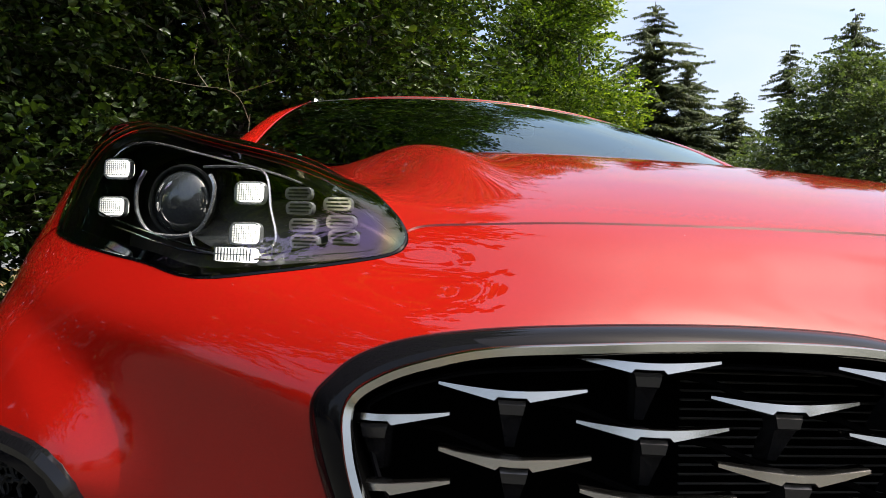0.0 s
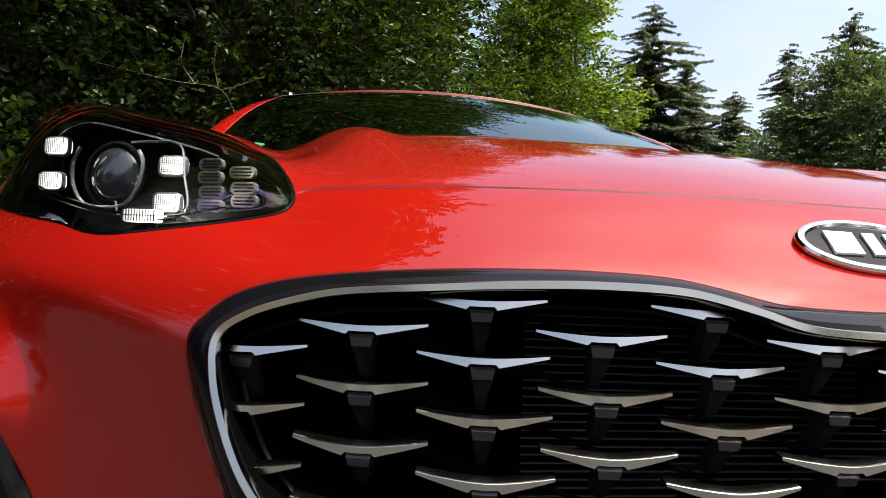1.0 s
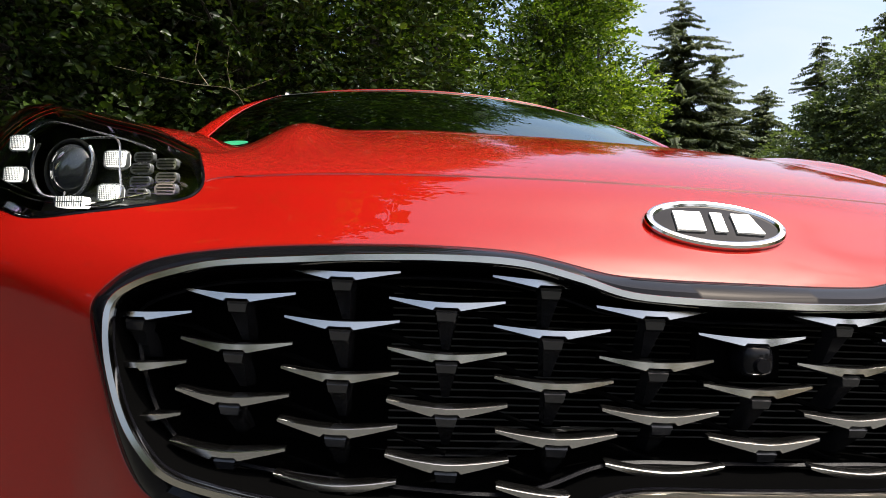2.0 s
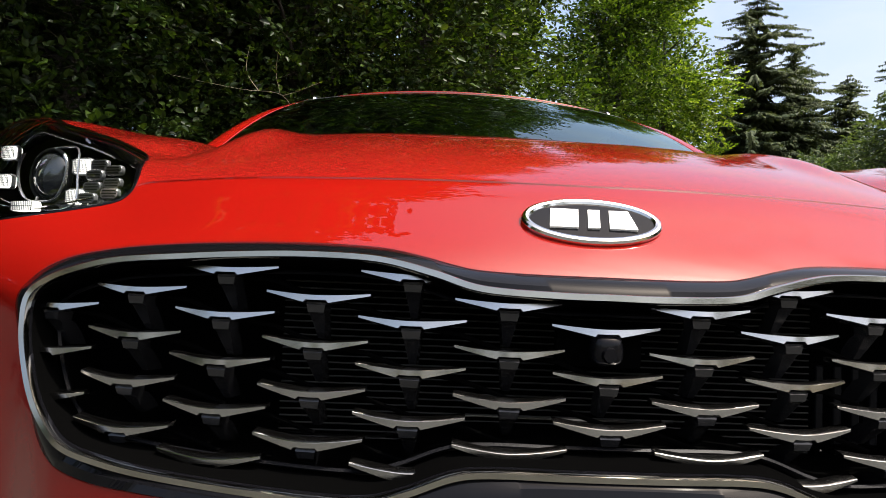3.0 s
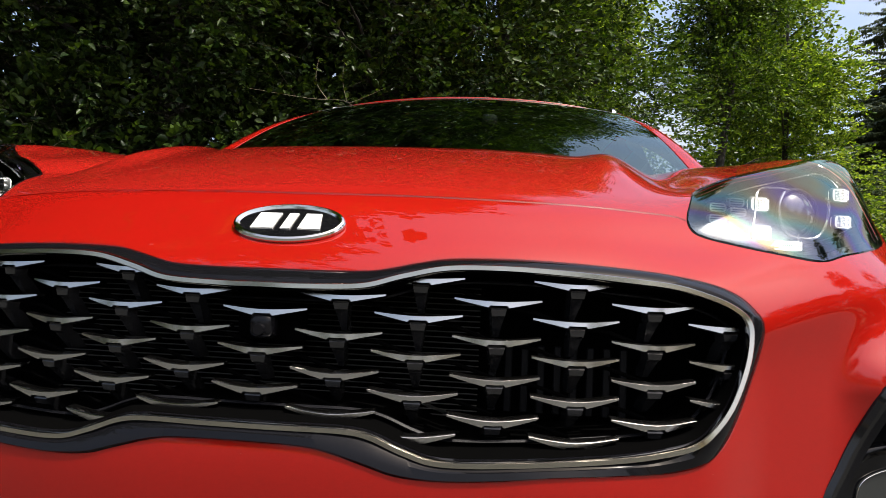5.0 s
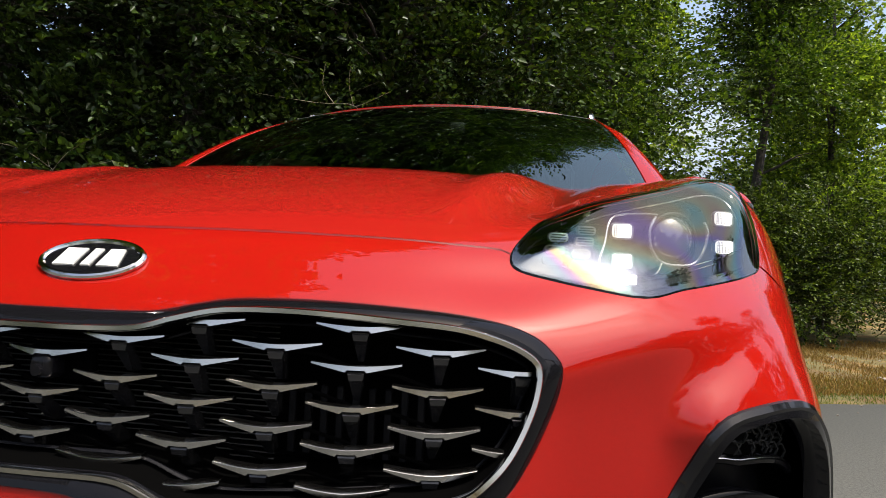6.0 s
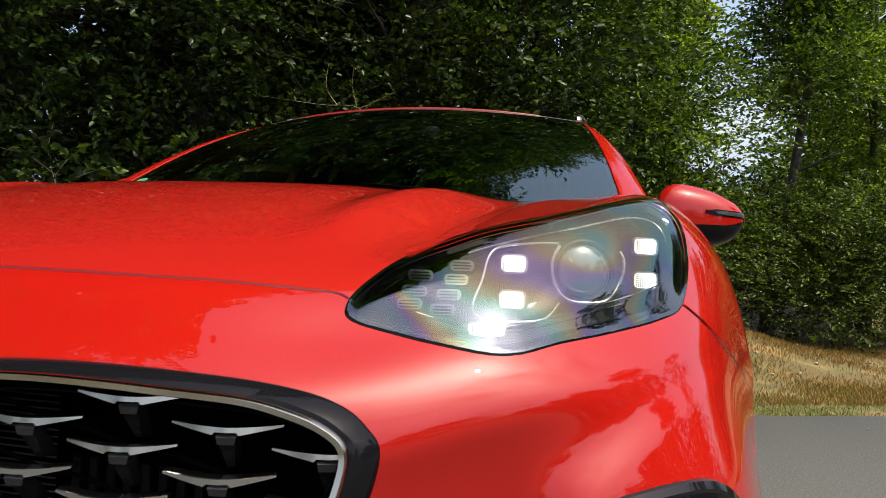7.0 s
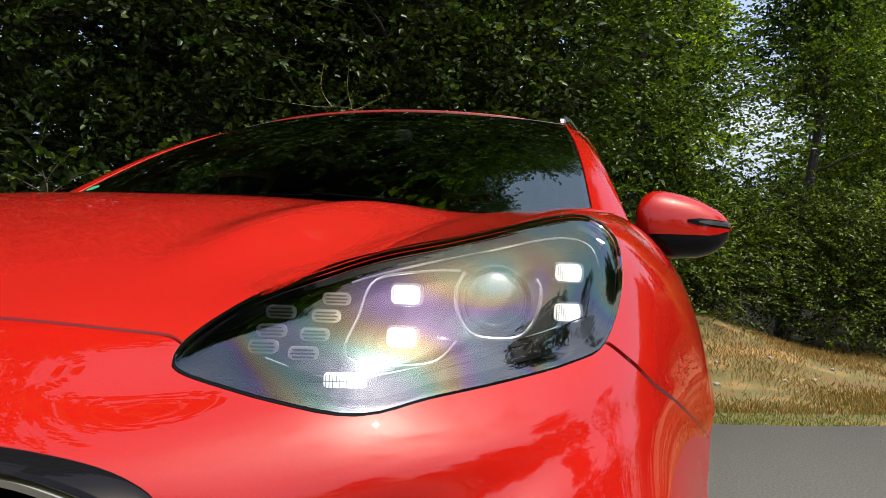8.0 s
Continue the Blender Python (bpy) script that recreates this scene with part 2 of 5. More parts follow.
# ---- body surface: a net of section curves, from the cowl (row 0) down to the bumper (row 10) ----
# columns run from the centre line out over the wing to its flank; each entry is (x, y, z)
NET = [
    [(0, 1.03, 1.156), (.12, 1.04, 1.156), (.24, 1.07, 1.154), (.36, 1.12, 1.150), (.46, 1.17, 1.148), (.56, 1.24, 1.156), (.66, 1.31, 1.154), (.765, 1.38, 1.150), (.865, 1.42, 1.06), (.918, 1.45, .92)],
    [(0, .84, 1.144), (.12, .845, 1.144), (.24, .86, 1.142), (.36, .89, 1.136), (.46, .92, 1.131), (.56, .95, 1.137), (.66, .99, 1.139), (.768, 1.04, 1.140), (.872, 1.10, 1.05), (.925, 1.16, .90)],
    [(0, .63, 1.124), (.12, .635, 1.124), (.24, .645, 1.122), (.36, .66, 1.114), (.46, .68, 1.106), (.56, .71, 1.110), (.66, .74, 1.120), (.77, .78, 1.122), (.874, .84, 1.03), (.928, .92, .88)],
    [(0, .43, 1.080), (.12, .435, 1.080), (.24, .44, 1.078), (.36, .45, 1.070), (.46, .46, 1.062), (.56, .48, 1.066), (.66, .51, 1.084), (.765, .58, 1.096), (.868, .69, 1.0), (.925, .79, .85)],
    [(0, .235, 1.022), (.12, .24, 1.022), (.24, .25, 1.020), (.36, .265, 1.014), (.46, .285, 1.010), (.56, .315, 1.026), (.66, .385, 1.050), (.77, .50, 1.055), (.86, .62, .975), (.918, .74, .83)],
    [(0, .115, .970), (.12, .12, .970), (.24, .131, .969), (.36, .154, .967), (.46, .185, .964), (.56, .232, .974), (.66, .315, .994), (.775, .455, 1.008), (.855, .57, .945), (.912, .70, .81)],
    [(0, .060, .928), (.12, .064, .928), (.24, .074, .928), (.36, .098, .927), (.46, .132, .922), (.56, .170, .928), (.66, .245, .942), (.78, .400, .955), (.850, .51, .91), (.908, .66, .79)],
    [(0, .004, .872), (.12, .006, .874), (.24, .018, .876), (.36, .040, .876), (.46, .070, .874), (.56, .122, .876), (.66, .183, .878), (.77, .285, .875), (.842, .42, .85), (.903, .62, .76)],
    [(0, -.030, .800), (.12, -.028, .800), (.24, -.016, .800), (.36, .010, .800), (.46, .045, .800), (.56, .104, .796), (.66, .166, .792), (.765, .235, .788), (.845, .35, .77), (.905, .57, .70)],
    [(0, -.060, .700), (.12, -.058, .700), (.24, -.046, .700), (.36, -.020, .700), (.46, .030, .700), (.56, .100, .696), (.66, .164, .692), (.765, .238, .690), (.85, .34, .68), (.91, .55, .64)],
    [(0, -.050, .540), (.12, -.048, .540), (.24, -.036, .540), (.36, -.010, .540), (.46, .040, .540), (.56, .105, .540), (.66, .172, .540), (.765, .240, .540), (.85, .34, .54), (.91, .54, .53)],
]
P_NET = np.array(NET)
P_NET = np.concatenate([P_NET[:, :0:-1] * np.array([-1, 1, 1]), P_NET], axis=1)
NU, NV = P_NET.shape[1], P_NET.shape[0]


def spline_ops(n):
    """The matrix that gives the second derivatives of a natural cubic spline through n even knots."""
    a = np.eye(n)
    b = np.zeros((n, n))
    for i in range(1, n - 1):
        a[i, i - 1:i + 2] = 1, 4, 1
        b[i, i - 1:i + 2] = 6, -12, 6
    return np.linalg.solve(a, b)


K_U, K_V = spline_ops(NU), spline_ops(NV)


def weights(t, n, k):
    i = np.clip(np.floor(t).astype(int), 0, n - 2)
    b = t - i
    a = 1 - b
    e = np.eye(n)
    return a[:, None] * e[i] + b[:, None] * e[i + 1] + ((a ** 3 - a)[:, None] * k[i] + (b ** 3 - b)[:, None] * k[i + 1]) / 6


def step(t):
    t = np.clip(t, 0, 1)
    return t * t * (3 - 2 * t)


def body(u, v):
    """Points of the body surface; u: columns from the centre line (minus: the other side), v: rows from the cowl."""
    u, v = np.atleast_1d(np.asarray(u, float)), np.atleast_1d(np.asarray(v, float))
    wu, wv = weights(u + 9, NU, K_U), weights(v, NV, K_V)
    p = np.einsum("nj,jkc,nk->nc", wv, P_NET, wu)
    # the two ridges of the bonnet that run from the lamps back to the pillars
    ax = np.abs(p[:, 0])
    ridge = 0.385 + 0.10 * np.clip(p[:, 1] - 0.45, 0, 1)
    fade = step((p[:, 1] - 0.22) / 0.20) * (1 - 0.8 * step((p[:, 1] - 0.62) / 0.45))
    p[:, 2] += fade * (RIDGE * np.exp(-((ax - ridge) / 0.040) ** 2) - VALLEY * np.exp(-((ax - ridge - 0.095) / 0.045) ** 2))
    # the hollow beside the grille: a crease above it, below that a facet that looks down, beyond it the flare over the lower intake
    x, z = ax, p[:, 2]
    front = p[:, 1] < 0.6
    crease = 0.845 + 0.29 * (x - 0.533)
    h = np.clip(crease + 0.006 - z, 0, 0.20)
    lean_in = 0.09 * np.tanh(np.where(h < 0.024, h * h / 0.048, h - 0.012) / 0.09)
    flare = np.where(z > 0.767, 0.62 + 0.117 * (np.maximum(z - 0.767, 0) / 0.112) ** 2, 0.62 + 0.4 * (0.767 - z))
    p[:, 1] += HOLLOW * lean_in * (1 - step((x - flare) / np.where(z > 0.767, 0.09, 0.09 + 0.5 * (0.767 - z)))) * step((x - 0.45) / 0.09) * front
    p[:, 1] -= 0.004 * np.exp(-((z - crease) / 0.030) ** 2) * step((x - 0.46) / 0.1) * (1 - step((x - 0.74) / 0.10)) * front
    # the swelling over the lower intake, which faces up
    p[:, 1] -= SWELL * np.exp(-((z - 0.776) / np.where(z > 0.776, 0.046, 0.25)) ** 2) * step((x - 0.615) / 0.08) * (1 - step((x - 0.84) / 0.07)) * front
    return p


def body_normal(u, v):
    u, v = np.atleast_1d(np.asarray(u, float)), np.atleast_1d(np.asarray(v, float))
    e = 0.01
    n = np.cross(body(u, v + e) - body(u, v - e), body(u + e, v) - body(u - e, v))
    return n / np.linalg.norm(n, axis=1)[:, None]


GU, GV = [g.ravel() for g in np.meshgrid(np.linspace(0, 8.8, 230), np.linspace(2.6, 10, 230))]
G_P = body(GU, GV)


def uv_at(xz):
    """The surface coordinates of places of the right front given as (x, z)."""
    out = []
    for x, z in xz:
        i = np.argmin((G_P[:, 0] - abs(x)) ** 2 + (G_P[:, 2] - z) ** 2)
        u, v = GU[i], GV[i]
        for _ in range(4):
            p = body([u, u + .01, u], [v, v, v + .01])[:, [0, 2]]
            d = np.linalg.lstsq(np.array([(p[1] - p[0]) / .01, (p[2] - p[0]) / .01]).T, np.array([abs(x), z]) - p[0], rcond=0.05)[0]
            u, v = u + np.clip(d[0], -.1, .1), v + np.clip(d[1], -.1, .1)
        out.append((u if x >= 0 else -u, v))
    return np.array(out)


def rounded(points, per=6, closed=True):
    """A smooth curve through the points (Catmull-Rom)."""
    p = np.array(points, float)
    n, out = len(p), []
    for i in range(n if closed else n - 1):
        a, b, c, d = (p[(i + k) % n] if closed else p[min(max(i + k, 0), n - 1)] for k in (-1, 0, 1, 2))
        for t in np.arange(per) / per:
            out.append(0.5 * (2 * b + (c - a) * t + (2 * a - 5 * b + 4 * c - d) * t * t + (3 * b - a - 3 * c + d) * t ** 3))
    if not closed:
        out.append(p[-1])
    return np.array(out)


# ---- building helpers ----
def mesh_of(name, verts, faces, material, smooth=True, normals=None):
    me = bpy.data.meshes.new(name)
    me.from_pydata([tuple(map(float, v)) for v in verts], [], [tuple(map(int, f)) for f in faces])
    me.materials.append(material)
    if smooth:
        me.polygons.foreach_set("use_smooth", [True] * len(me.polygons))
    if normals is not None:
        me.normals_split_custom_set_from_vertices([tuple(map(float, n)) for n in normals])
    me.update()
    return me


def child(name, me, parent, label="", m=None):
    ob = new(name, me)
    ob.parent = parent
    if m is not None:
        ob.matrix_basis = m
    return tagged(ob, label)


def part(name, bm, material, parent, label="", smooth=True):
    me = bpy.data.meshes.new(name)
    bmesh.ops.recalc_face_normals(bm, faces=bm.faces)
    bm.to_mesh(me)
    bm.free()
    me.materials.append(material)
    if smooth:
        me.polygons.foreach_set("use_smooth", [True] * len(me.polygons))
        me.set_sharp_from_angle(angle=radians(35))
    return child(name, me, parent, label)


def thing(name, label, category, group="", m=None):
    ob = tagged(new(name), label, category, group)
    if m is not None:
        ob.matrix_basis = m
    return ob


def box(bm, centre, size, bevel=0.0, m=None, segments=2):
    made = bmesh.ops.create_cube(bm, size=1.0)["verts"]
    bmesh.ops.scale(bm, vec=size, verts=made)
    if bevel:
        edges = list({e for v in made for e in v.link_edges})
        got = bmesh.ops.bevel(bm, geom=edges, offset=bevel, segments=segments, affect="EDGES", profile=0.5)
        made = list({v for f in got["faces"] for v in f.verts} | {v for v in made if v.is_valid})
    bmesh.ops.transform(bm, matrix=(m or Matrix()), verts=made)
    bmesh.ops.translate(bm, vec=centre, verts=made)
    return made


def tube(bm, path, radius, sides=8, closed=False, caps=True):
    """A tube along a path; radius may change from point to point."""
    pts = [Vector(tuple(map(float, p))) for p in path]
    n = len(pts)
    rs = [float(r) for r in radius] if hasattr(radius, "__len__") else [radius] * n
    rings = []
    side = None
    for i, p in enumerate(pts):
        a, b = (pts[i - 1], pts[(i + 1) % n]) if closed else (pts[max(i - 1, 0)], pts[min(i + 1, n - 1)])
        d = (b - a).normalized()
        if side is None:
            side = d.orthogonal().normalized()
        side = (side - d * side.dot(d)).normalized()
        up = d.cross(side)
        rings.append([bm.verts.new(p + rs[i] * (math.cos(k * math.tau / sides) * side + math.sin(k * math.tau / sides) * up)) for k in range(sides)])
    for i in range(n if closed else n - 1):
        a, b = rings[i], rings[(i + 1) % n]
        for k in range(sides):
            bm.faces.new((a[k], a[(k + 1) % sides], b[(k + 1) % sides], b[k]))
    if caps and not closed:
        bm.faces.new(rings[0][::-1])
        bm.faces.new(rings[-1])


def inside(poly, p):
    """Which of the points p lie in the polygon."""
    x, y = p[:, 0], p[:, 1]
    hit = np.zeros(len(p), bool)
    for (x0, y0), (x1, y1) in zip(poly, np.roll(poly, -1, axis=0)):
        if y0 != y1:
            hit ^= ((y0 > y) != (y1 > y)) & (x < (x1 - x0) * (y - y0) / (y1 - y0) + x0)
    return hit


def near(poly, p, gap):
    d = np.full(len(p), 9.0)
    for a, b in zip(poly, np.roll(poly, -1, axis=0)):
        ab = b - a
        s = np.clip(((p - a) @ ab) / max(ab @ ab, 1e-12), 0, 1)
        d = np.minimum(d, np.linalg.norm(p - a - s[:, None] * ab, axis=1))
    return d < gap


def sheet(outline, holes=(), offset=0.0, rim=0.012, cell=0.075, grow=0.0):
    """A panel of the body within an outline in surface coordinates, with holes; rim: how deep its edges turn in. Vertices, faces, normals."""
    from mathutils.geometry import delaunay_2d_cdt
    outline = np.array(outline)
    loops = [outline] + [np.array(h) for h in holes]
    lo, hi = outline.min(0), outline.max(0)
    g = np.stack([a.ravel() for a in np.meshgrid(np.arange(lo[0], hi[0] + cell, cell), np.arange(lo[1], hi[1] + cell, cell))], axis=1)
    keep = inside(outline, g)
    for h in loops[1:]:
        keep &= ~inside(h, g)
    g = g[keep]
    for h in loops:
        g = g[~near(h, g, cell * 0.35)]
    pts, edges = [], []
    for h in loops:
        k = len(pts)
        pts += [Vector(q) for q in h]
        edges += [(k + i, k + (i + 1) % len(h)) for i in range(len(h))]
    pts += [Vector(q) for q in g]
    v, _, f, *_ = delaunay_2d_cdt(pts, edges, [], 0, 1e-7)
    v = np.array([tuple(q) for q in v])
    f = np.array([t for t in f if len(t) == 3])
    c = v[f].mean(1)
    ok = inside(outline, c)
    for h in loops[1:]:
        ok &= ~inside(h, c)
    f = f[ok]
    area = np.cross(v[f[:, 1]] - v[f[:, 0]], v[f[:, 2]] - v[f[:, 0]])
    f[area > 0] = f[area > 0][:, ::-1]
    nor = body_normal(v[:, 0], v[:, 1])
    p = body(v[:, 0], v[:, 1]) + nor * offset
    verts, norms, faces = list(p), list(nor), [tuple(t) for t in f]
    if rim:
        count = {}
        for t in faces:
            for a, b in zip(t, t[1:] + t[:1]):
                count[(a, b)] = count.get((a, b), 0) + 1
        border = [(a, b) for a, b in count if (b, a) not in count and abs(v[a, 0]) + abs(v[b, 0]) > 1e-6]
        ring = {}
        for a in {i for e in border for i in e}:
            ring[a] = len(verts), len(verts) + 1
            verts += [p[a], p[a] - nor[a] * rim]
            norms += [nor[a], nor[a]]
        side = {}
        for a, b in border:
            way = np.cross(p[b] - p[a], nor[a])
            for q in (a, b):
                side[q] = side.get(q, 0) + way / (np.linalg.norm(way) + 1e-9)
            faces.append((b, a, ring[a][1], ring[b][1]))
        for a, (i, j) in ring.items():
            w = side[a] / (np.linalg.norm(side[a]) + 1e-9)
            norms[j] = w
            norms[i] = w
    return np.array(verts), faces, np.array(norms)


def across(half, skip_ends=True):
    """A whole outline from its right half, which runs from the centre line to the centre line."""
    h = np.array(half)
    return np.concatenate([h, (h * np.array([-1, 1]))[::-1][1:-1]])


def mirrored(data):
    v, f, n = data
    s = np.array([-1, 1, 1])
    return v * s, [tuple(t[::-1]) for t in f], n * s


def both(a, b):
    k = len(a[0])
    return np.concatenate([a[0], b[0]]), a[1] + [tuple(i + k for i in t) for t in b[1]], np.concatenate([a[2], b[2]])


def panel(name, data, material, parent, label=""):
    return child(name, mesh_of(name, data[0], data[1], material, True, data[2]), parent, label)


# ---- the car ----
car = thing("car", "shiny red SUV with black grille and lit headlights, parked on asphalt", "car")

LAMP = rounded([(.463, .946), (.461, .960), (.471, .981), (.490, 1.007), (.522, 1.025), (.563, 1.042), (.617, 1.058), (.672, 1.078), (.712, 1.094), (.750, 1.100), (.784, 1.073), (.794, 1.018),
                (.782, .962), (.755, .946), (.705, .934), (.657, .925), (.614, .915), (.556, .922), (.505, .931), (.475, .938)], 4)
GRILLE_OUT = [(0, .880), (.06, .880), (.105, .8815), (.127, .885), (.156, .892), (.19, .898), (.247, .900), (.304, .899), (.362, .896), (.419, .891), (.466, .883), (.496, .872), (.514, .858), (.526, .841), (.523, .813),
              (.514, .785), (.497, .747), (.480, .720), (.458, .703), (.42, .696), (.371, .695), (.306, .693), (.246, .688), (.191, .686), (.154, .689), (.129, .696), (.09, .707), (.06, .711), (0, .712)]
GRILLE_IN = [(0, .862), (.046, .862), (.106, .865), (.146, .876), (.191, .886), (.248, .888), (.306, .886), (.363, .882), (.42, .877), (.455, .869), (.484, .858), (.502, .843), (.502, .818), (.494, .790),
             (.480, .760), (.463, .739), (.442, .723), (.409, .715), (.361, .709), (.266, .703), (.197, .702), (.163, .710), (.128, .723), (.099, .727), (.042, .727), (0, .727)]
FOG = rounded([(.693, .778), (.742, .795), (.800, .797), (.832, .773), (.858, .720), (.868, .640), (.860, .560), (.780, .555), (.640, .560), (.612, .620), (.634, .675), (.660, .725)], 4)

lamp_uv, fog_uv = uv_at(LAMP), uv_at(FOG)
grille_half = uv_at(rounded(GRILLE_OUT, 4, False))
grille_half[0, 0] = grille_half[-1, 0] = 0


def between(a, b, n=12):
    return [np.array(a) + (np.array(b) - np.array(a)) * t for t in np.linspace(0, 1, n, endpoint=False)]


# the shut line of the bonnet: from the centre to the lamp's inner corner; a gap of some millimetres
TIP = lamp_uv[4]
GAP = 0.046
top_i = int(np.argmin(np.abs(lamp_uv[:, 0] - 6.86) + (lamp_uv[:, 1] > 4) * 9))
OUT_I = int(np.argmin(np.abs(LAMP[:, 0] - .782) + np.abs(LAMP[:, 1] - .962)))
shut = rounded([(0, 4.935), (1.2, 4.925), (2.4, 4.945), (3.3, 4.975), (3.8, 5.01), tuple(TIP + np.array((-.02, .05)))], 8, False)
hood_edge = rounded([tuple(lamp_uv[top_i]), (6.98, 2.4), (7.02, 1.2), (7.0, 0.0)], 10, False)
hood_half = list(shut - np.array((0, GAP / 2))) + list(lamp_uv[5:top_i + 1] + np.array((-.012, -.03))) + list(hood_edge[1:] - np.array((.03, 0))) + between((6.97, 0), (0, 0), 40) + [np.array((0.0, 0.0))]
panel("bonnet", sheet(across(hood_half), rim=.005), DUSTY_PAINT, car, "red bonnet with two raised ridges and fine dust")

# the bumper skin: below the shut line, round the grille, the lamps and the lower openings
fend_gap = rounded([tuple(lamp_uv[OUT_I]), (7.34, 6.11), (7.85, 6.24), (8.46, 5.84), (9.0, 4.8)], 6, False)
lower_lamp = list(lamp_uv[4::-1]) + list(lamp_uv[:OUT_I - 1:-1])
bump_half = list(shut + np.array((0, GAP / 2))) + [q + np.array((-.02, .025)) for q in lower_lamp] + list(fend_gap[1:] + np.array((0, .03))) + between((9, 4.85), (9, 10), 24) + between((9, 10), (0, 10), 40) + [np.array((0.0, 10.0))]
panel("bumper", sheet(across(bump_half), [fog_uv, fog_uv * np.array([-1, 1]), across(grille_half)]), PAINT, car, "glossy red front bumper skin")

# the front wings behind the lamps
upper_lamp = list(lamp_uv[top_i:OUT_I + 1])
wing_half = list((hood_edge + np.array((.03, 0)))[::-1]) + [q + np.array((.03, 0)) for q in upper_lamp[1:]] + list(fend_gap[1:] - np.array((0, .03))) + between((9, 4.75), (9, 0), 24) + between((9, 0), (7.04, 0), 10)
wing_data = sheet(wing_half)
panel("fender", wing_data, PAINT, car)
panel("fender", mirrored(wing_data), PAINT, car)

# near-black sheet added behind the gaps; its colour stands in for their shade
back_half = between((0, 0), (9, 0), 30) + between((9, 0), (9, 10), 30) + between((9, 10), (0, 10), 30) + [np.array((0.0, 10.0))]
flipped = np.array([-1, 1])
panel("gap_shade_sheet", sheet(across(back_half), [lamp_uv, lamp_uv * flipped, fog_uv, fog_uv * flipped, across(grille_half)], offset=-0.022, rim=0, cell=0.2), DARK, car)


# ---- grille ----
def loop_xz(half, per=4):
    h = rounded(half, per, False)
    return np.concatenate([h, h[-2:0:-1] * np.array([-1, 1])])


out_xz, in_xz = loop_xz(GRILLE_OUT, 14), loop_xz(GRILLE_IN, 14)


def evened(p, n):
    """n places at even steps along a closed curve, beginning at its first point."""
    q = np.concatenate([p, p[:1]])
    d = np.concatenate([[0], np.cumsum(np.linalg.norm(np.diff(q, axis=0), axis=1))])
    t = np.linspace(0, d[-1], n, endpoint=False)
    return np.stack([np.interp(t, d, q[:, k]) for k in range(q.shape[1])], axis=1)


N_G = 520
out_xz, in_xz = evened(out_xz, N_G), evened(in_xz, N_G)
out_uv = uv_at(out_xz)
out_p, out_n = body(out_uv[:, 0], out_uv[:, 1]), body_normal(out_uv[:, 0], out_uv[:, 1])


def face_y(x, z):
    """How far forward the grille's face stands: a shallow bowl that leans forward at the foot."""
    return 0.33 * x * x + 0.25 * (z - 0.83) - 0.002


in_p = np.stack([in_xz[:, 0], face_y(in_xz[:, 0], in_xz[:, 1]) - 0.024 - 0.002 * step((0.765 - in_xz[:, 1]) / 0.04), in_xz[:, 1]], axis=1)


def band(name, rings, material, parent, label=""):
    n = len(rings[0])
    v = np.concatenate(rings)
    f = [(k * n + i, k * n + (i + 1) % n, (k + 1) * n + (i + 1) % n, (k + 1) * n + i) for k in range(len(rings) - 1) for i in range(n)]
    bm = bmesh.new()
    vs = [bm.verts.new(q) for q in v]
    for t in f:
        bm.faces.new([vs[i] for i in t])
    return part(name, bm, material, parent, label)


to_in = in_p - out_p
edge = out_p - out_n * 0.010
grille = band("grille", [edge, out_p - out_n * 0.001, out_p + to_in * 0.12 + np.array((0, -.003, 0)), out_p + to_in * 0.55 + np.array((0, -.003, 0)), in_p + np.array((0, .004, 0)) - to_in * 0.10], GLOSS_BLACK, car, "gloss black grille surround")
# the chrome line and the wall behind it, near-black to stand for the opening's shade
cen = np.array([0, 0, .80])
tang = np.roll(in_p, -1, axis=0) - np.roll(in_p, 1, axis=0)
inward = np.cross(tang, np.array([0, 1, 0]))
inward /= np.linalg.norm(inward, axis=1)[:, None]
if np.mean(np.sum(inward * (cen - in_p), axis=1)) < 0:
    inward = -inward
Y = np.array([0, 1, 0])
band("chrome_trim", [in_p - inward * .0040 + Y * .006, in_p - inward * .0037 - Y * .0002, in_p - inward * .0030 - Y * .0014, in_p + inward * .0016 - Y * .0018, in_p + inward * .0026 + Y * .0004, in_p + inward * .0032 + Y * .004], TRIM_CHROME, grille, "bright chrome line round the grille")
band("trim_back", [in_p + inward * .0030 + Y * .0036, in_p + inward * .0040 + Y * .009], GLOSS_BLACK, grille)
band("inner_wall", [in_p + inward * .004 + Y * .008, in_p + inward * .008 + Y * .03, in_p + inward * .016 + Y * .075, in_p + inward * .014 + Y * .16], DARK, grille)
band("inner_trim", [in_p + inward * .0125 + Y * .036, in_p + inward * .0140 + Y * .034, in_p + inward * .0160 + Y * .036, in_p + inward * .0155 + Y * .040], SATIN_BLACK, grille)


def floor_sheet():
    """A near-black sheet that closes the grille, shade put into its colour; the radiator's slats stand in front of it.
    """
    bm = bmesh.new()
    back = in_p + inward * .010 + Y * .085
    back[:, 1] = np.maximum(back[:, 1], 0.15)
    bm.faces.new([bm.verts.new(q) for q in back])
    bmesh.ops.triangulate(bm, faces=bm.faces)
    return part("grille_shade_sheet", bm, DARK, grille)


floor_sheet()

WING_W, WING_ROW, WING_COL = 0.0455, 0.0385, 0.0808


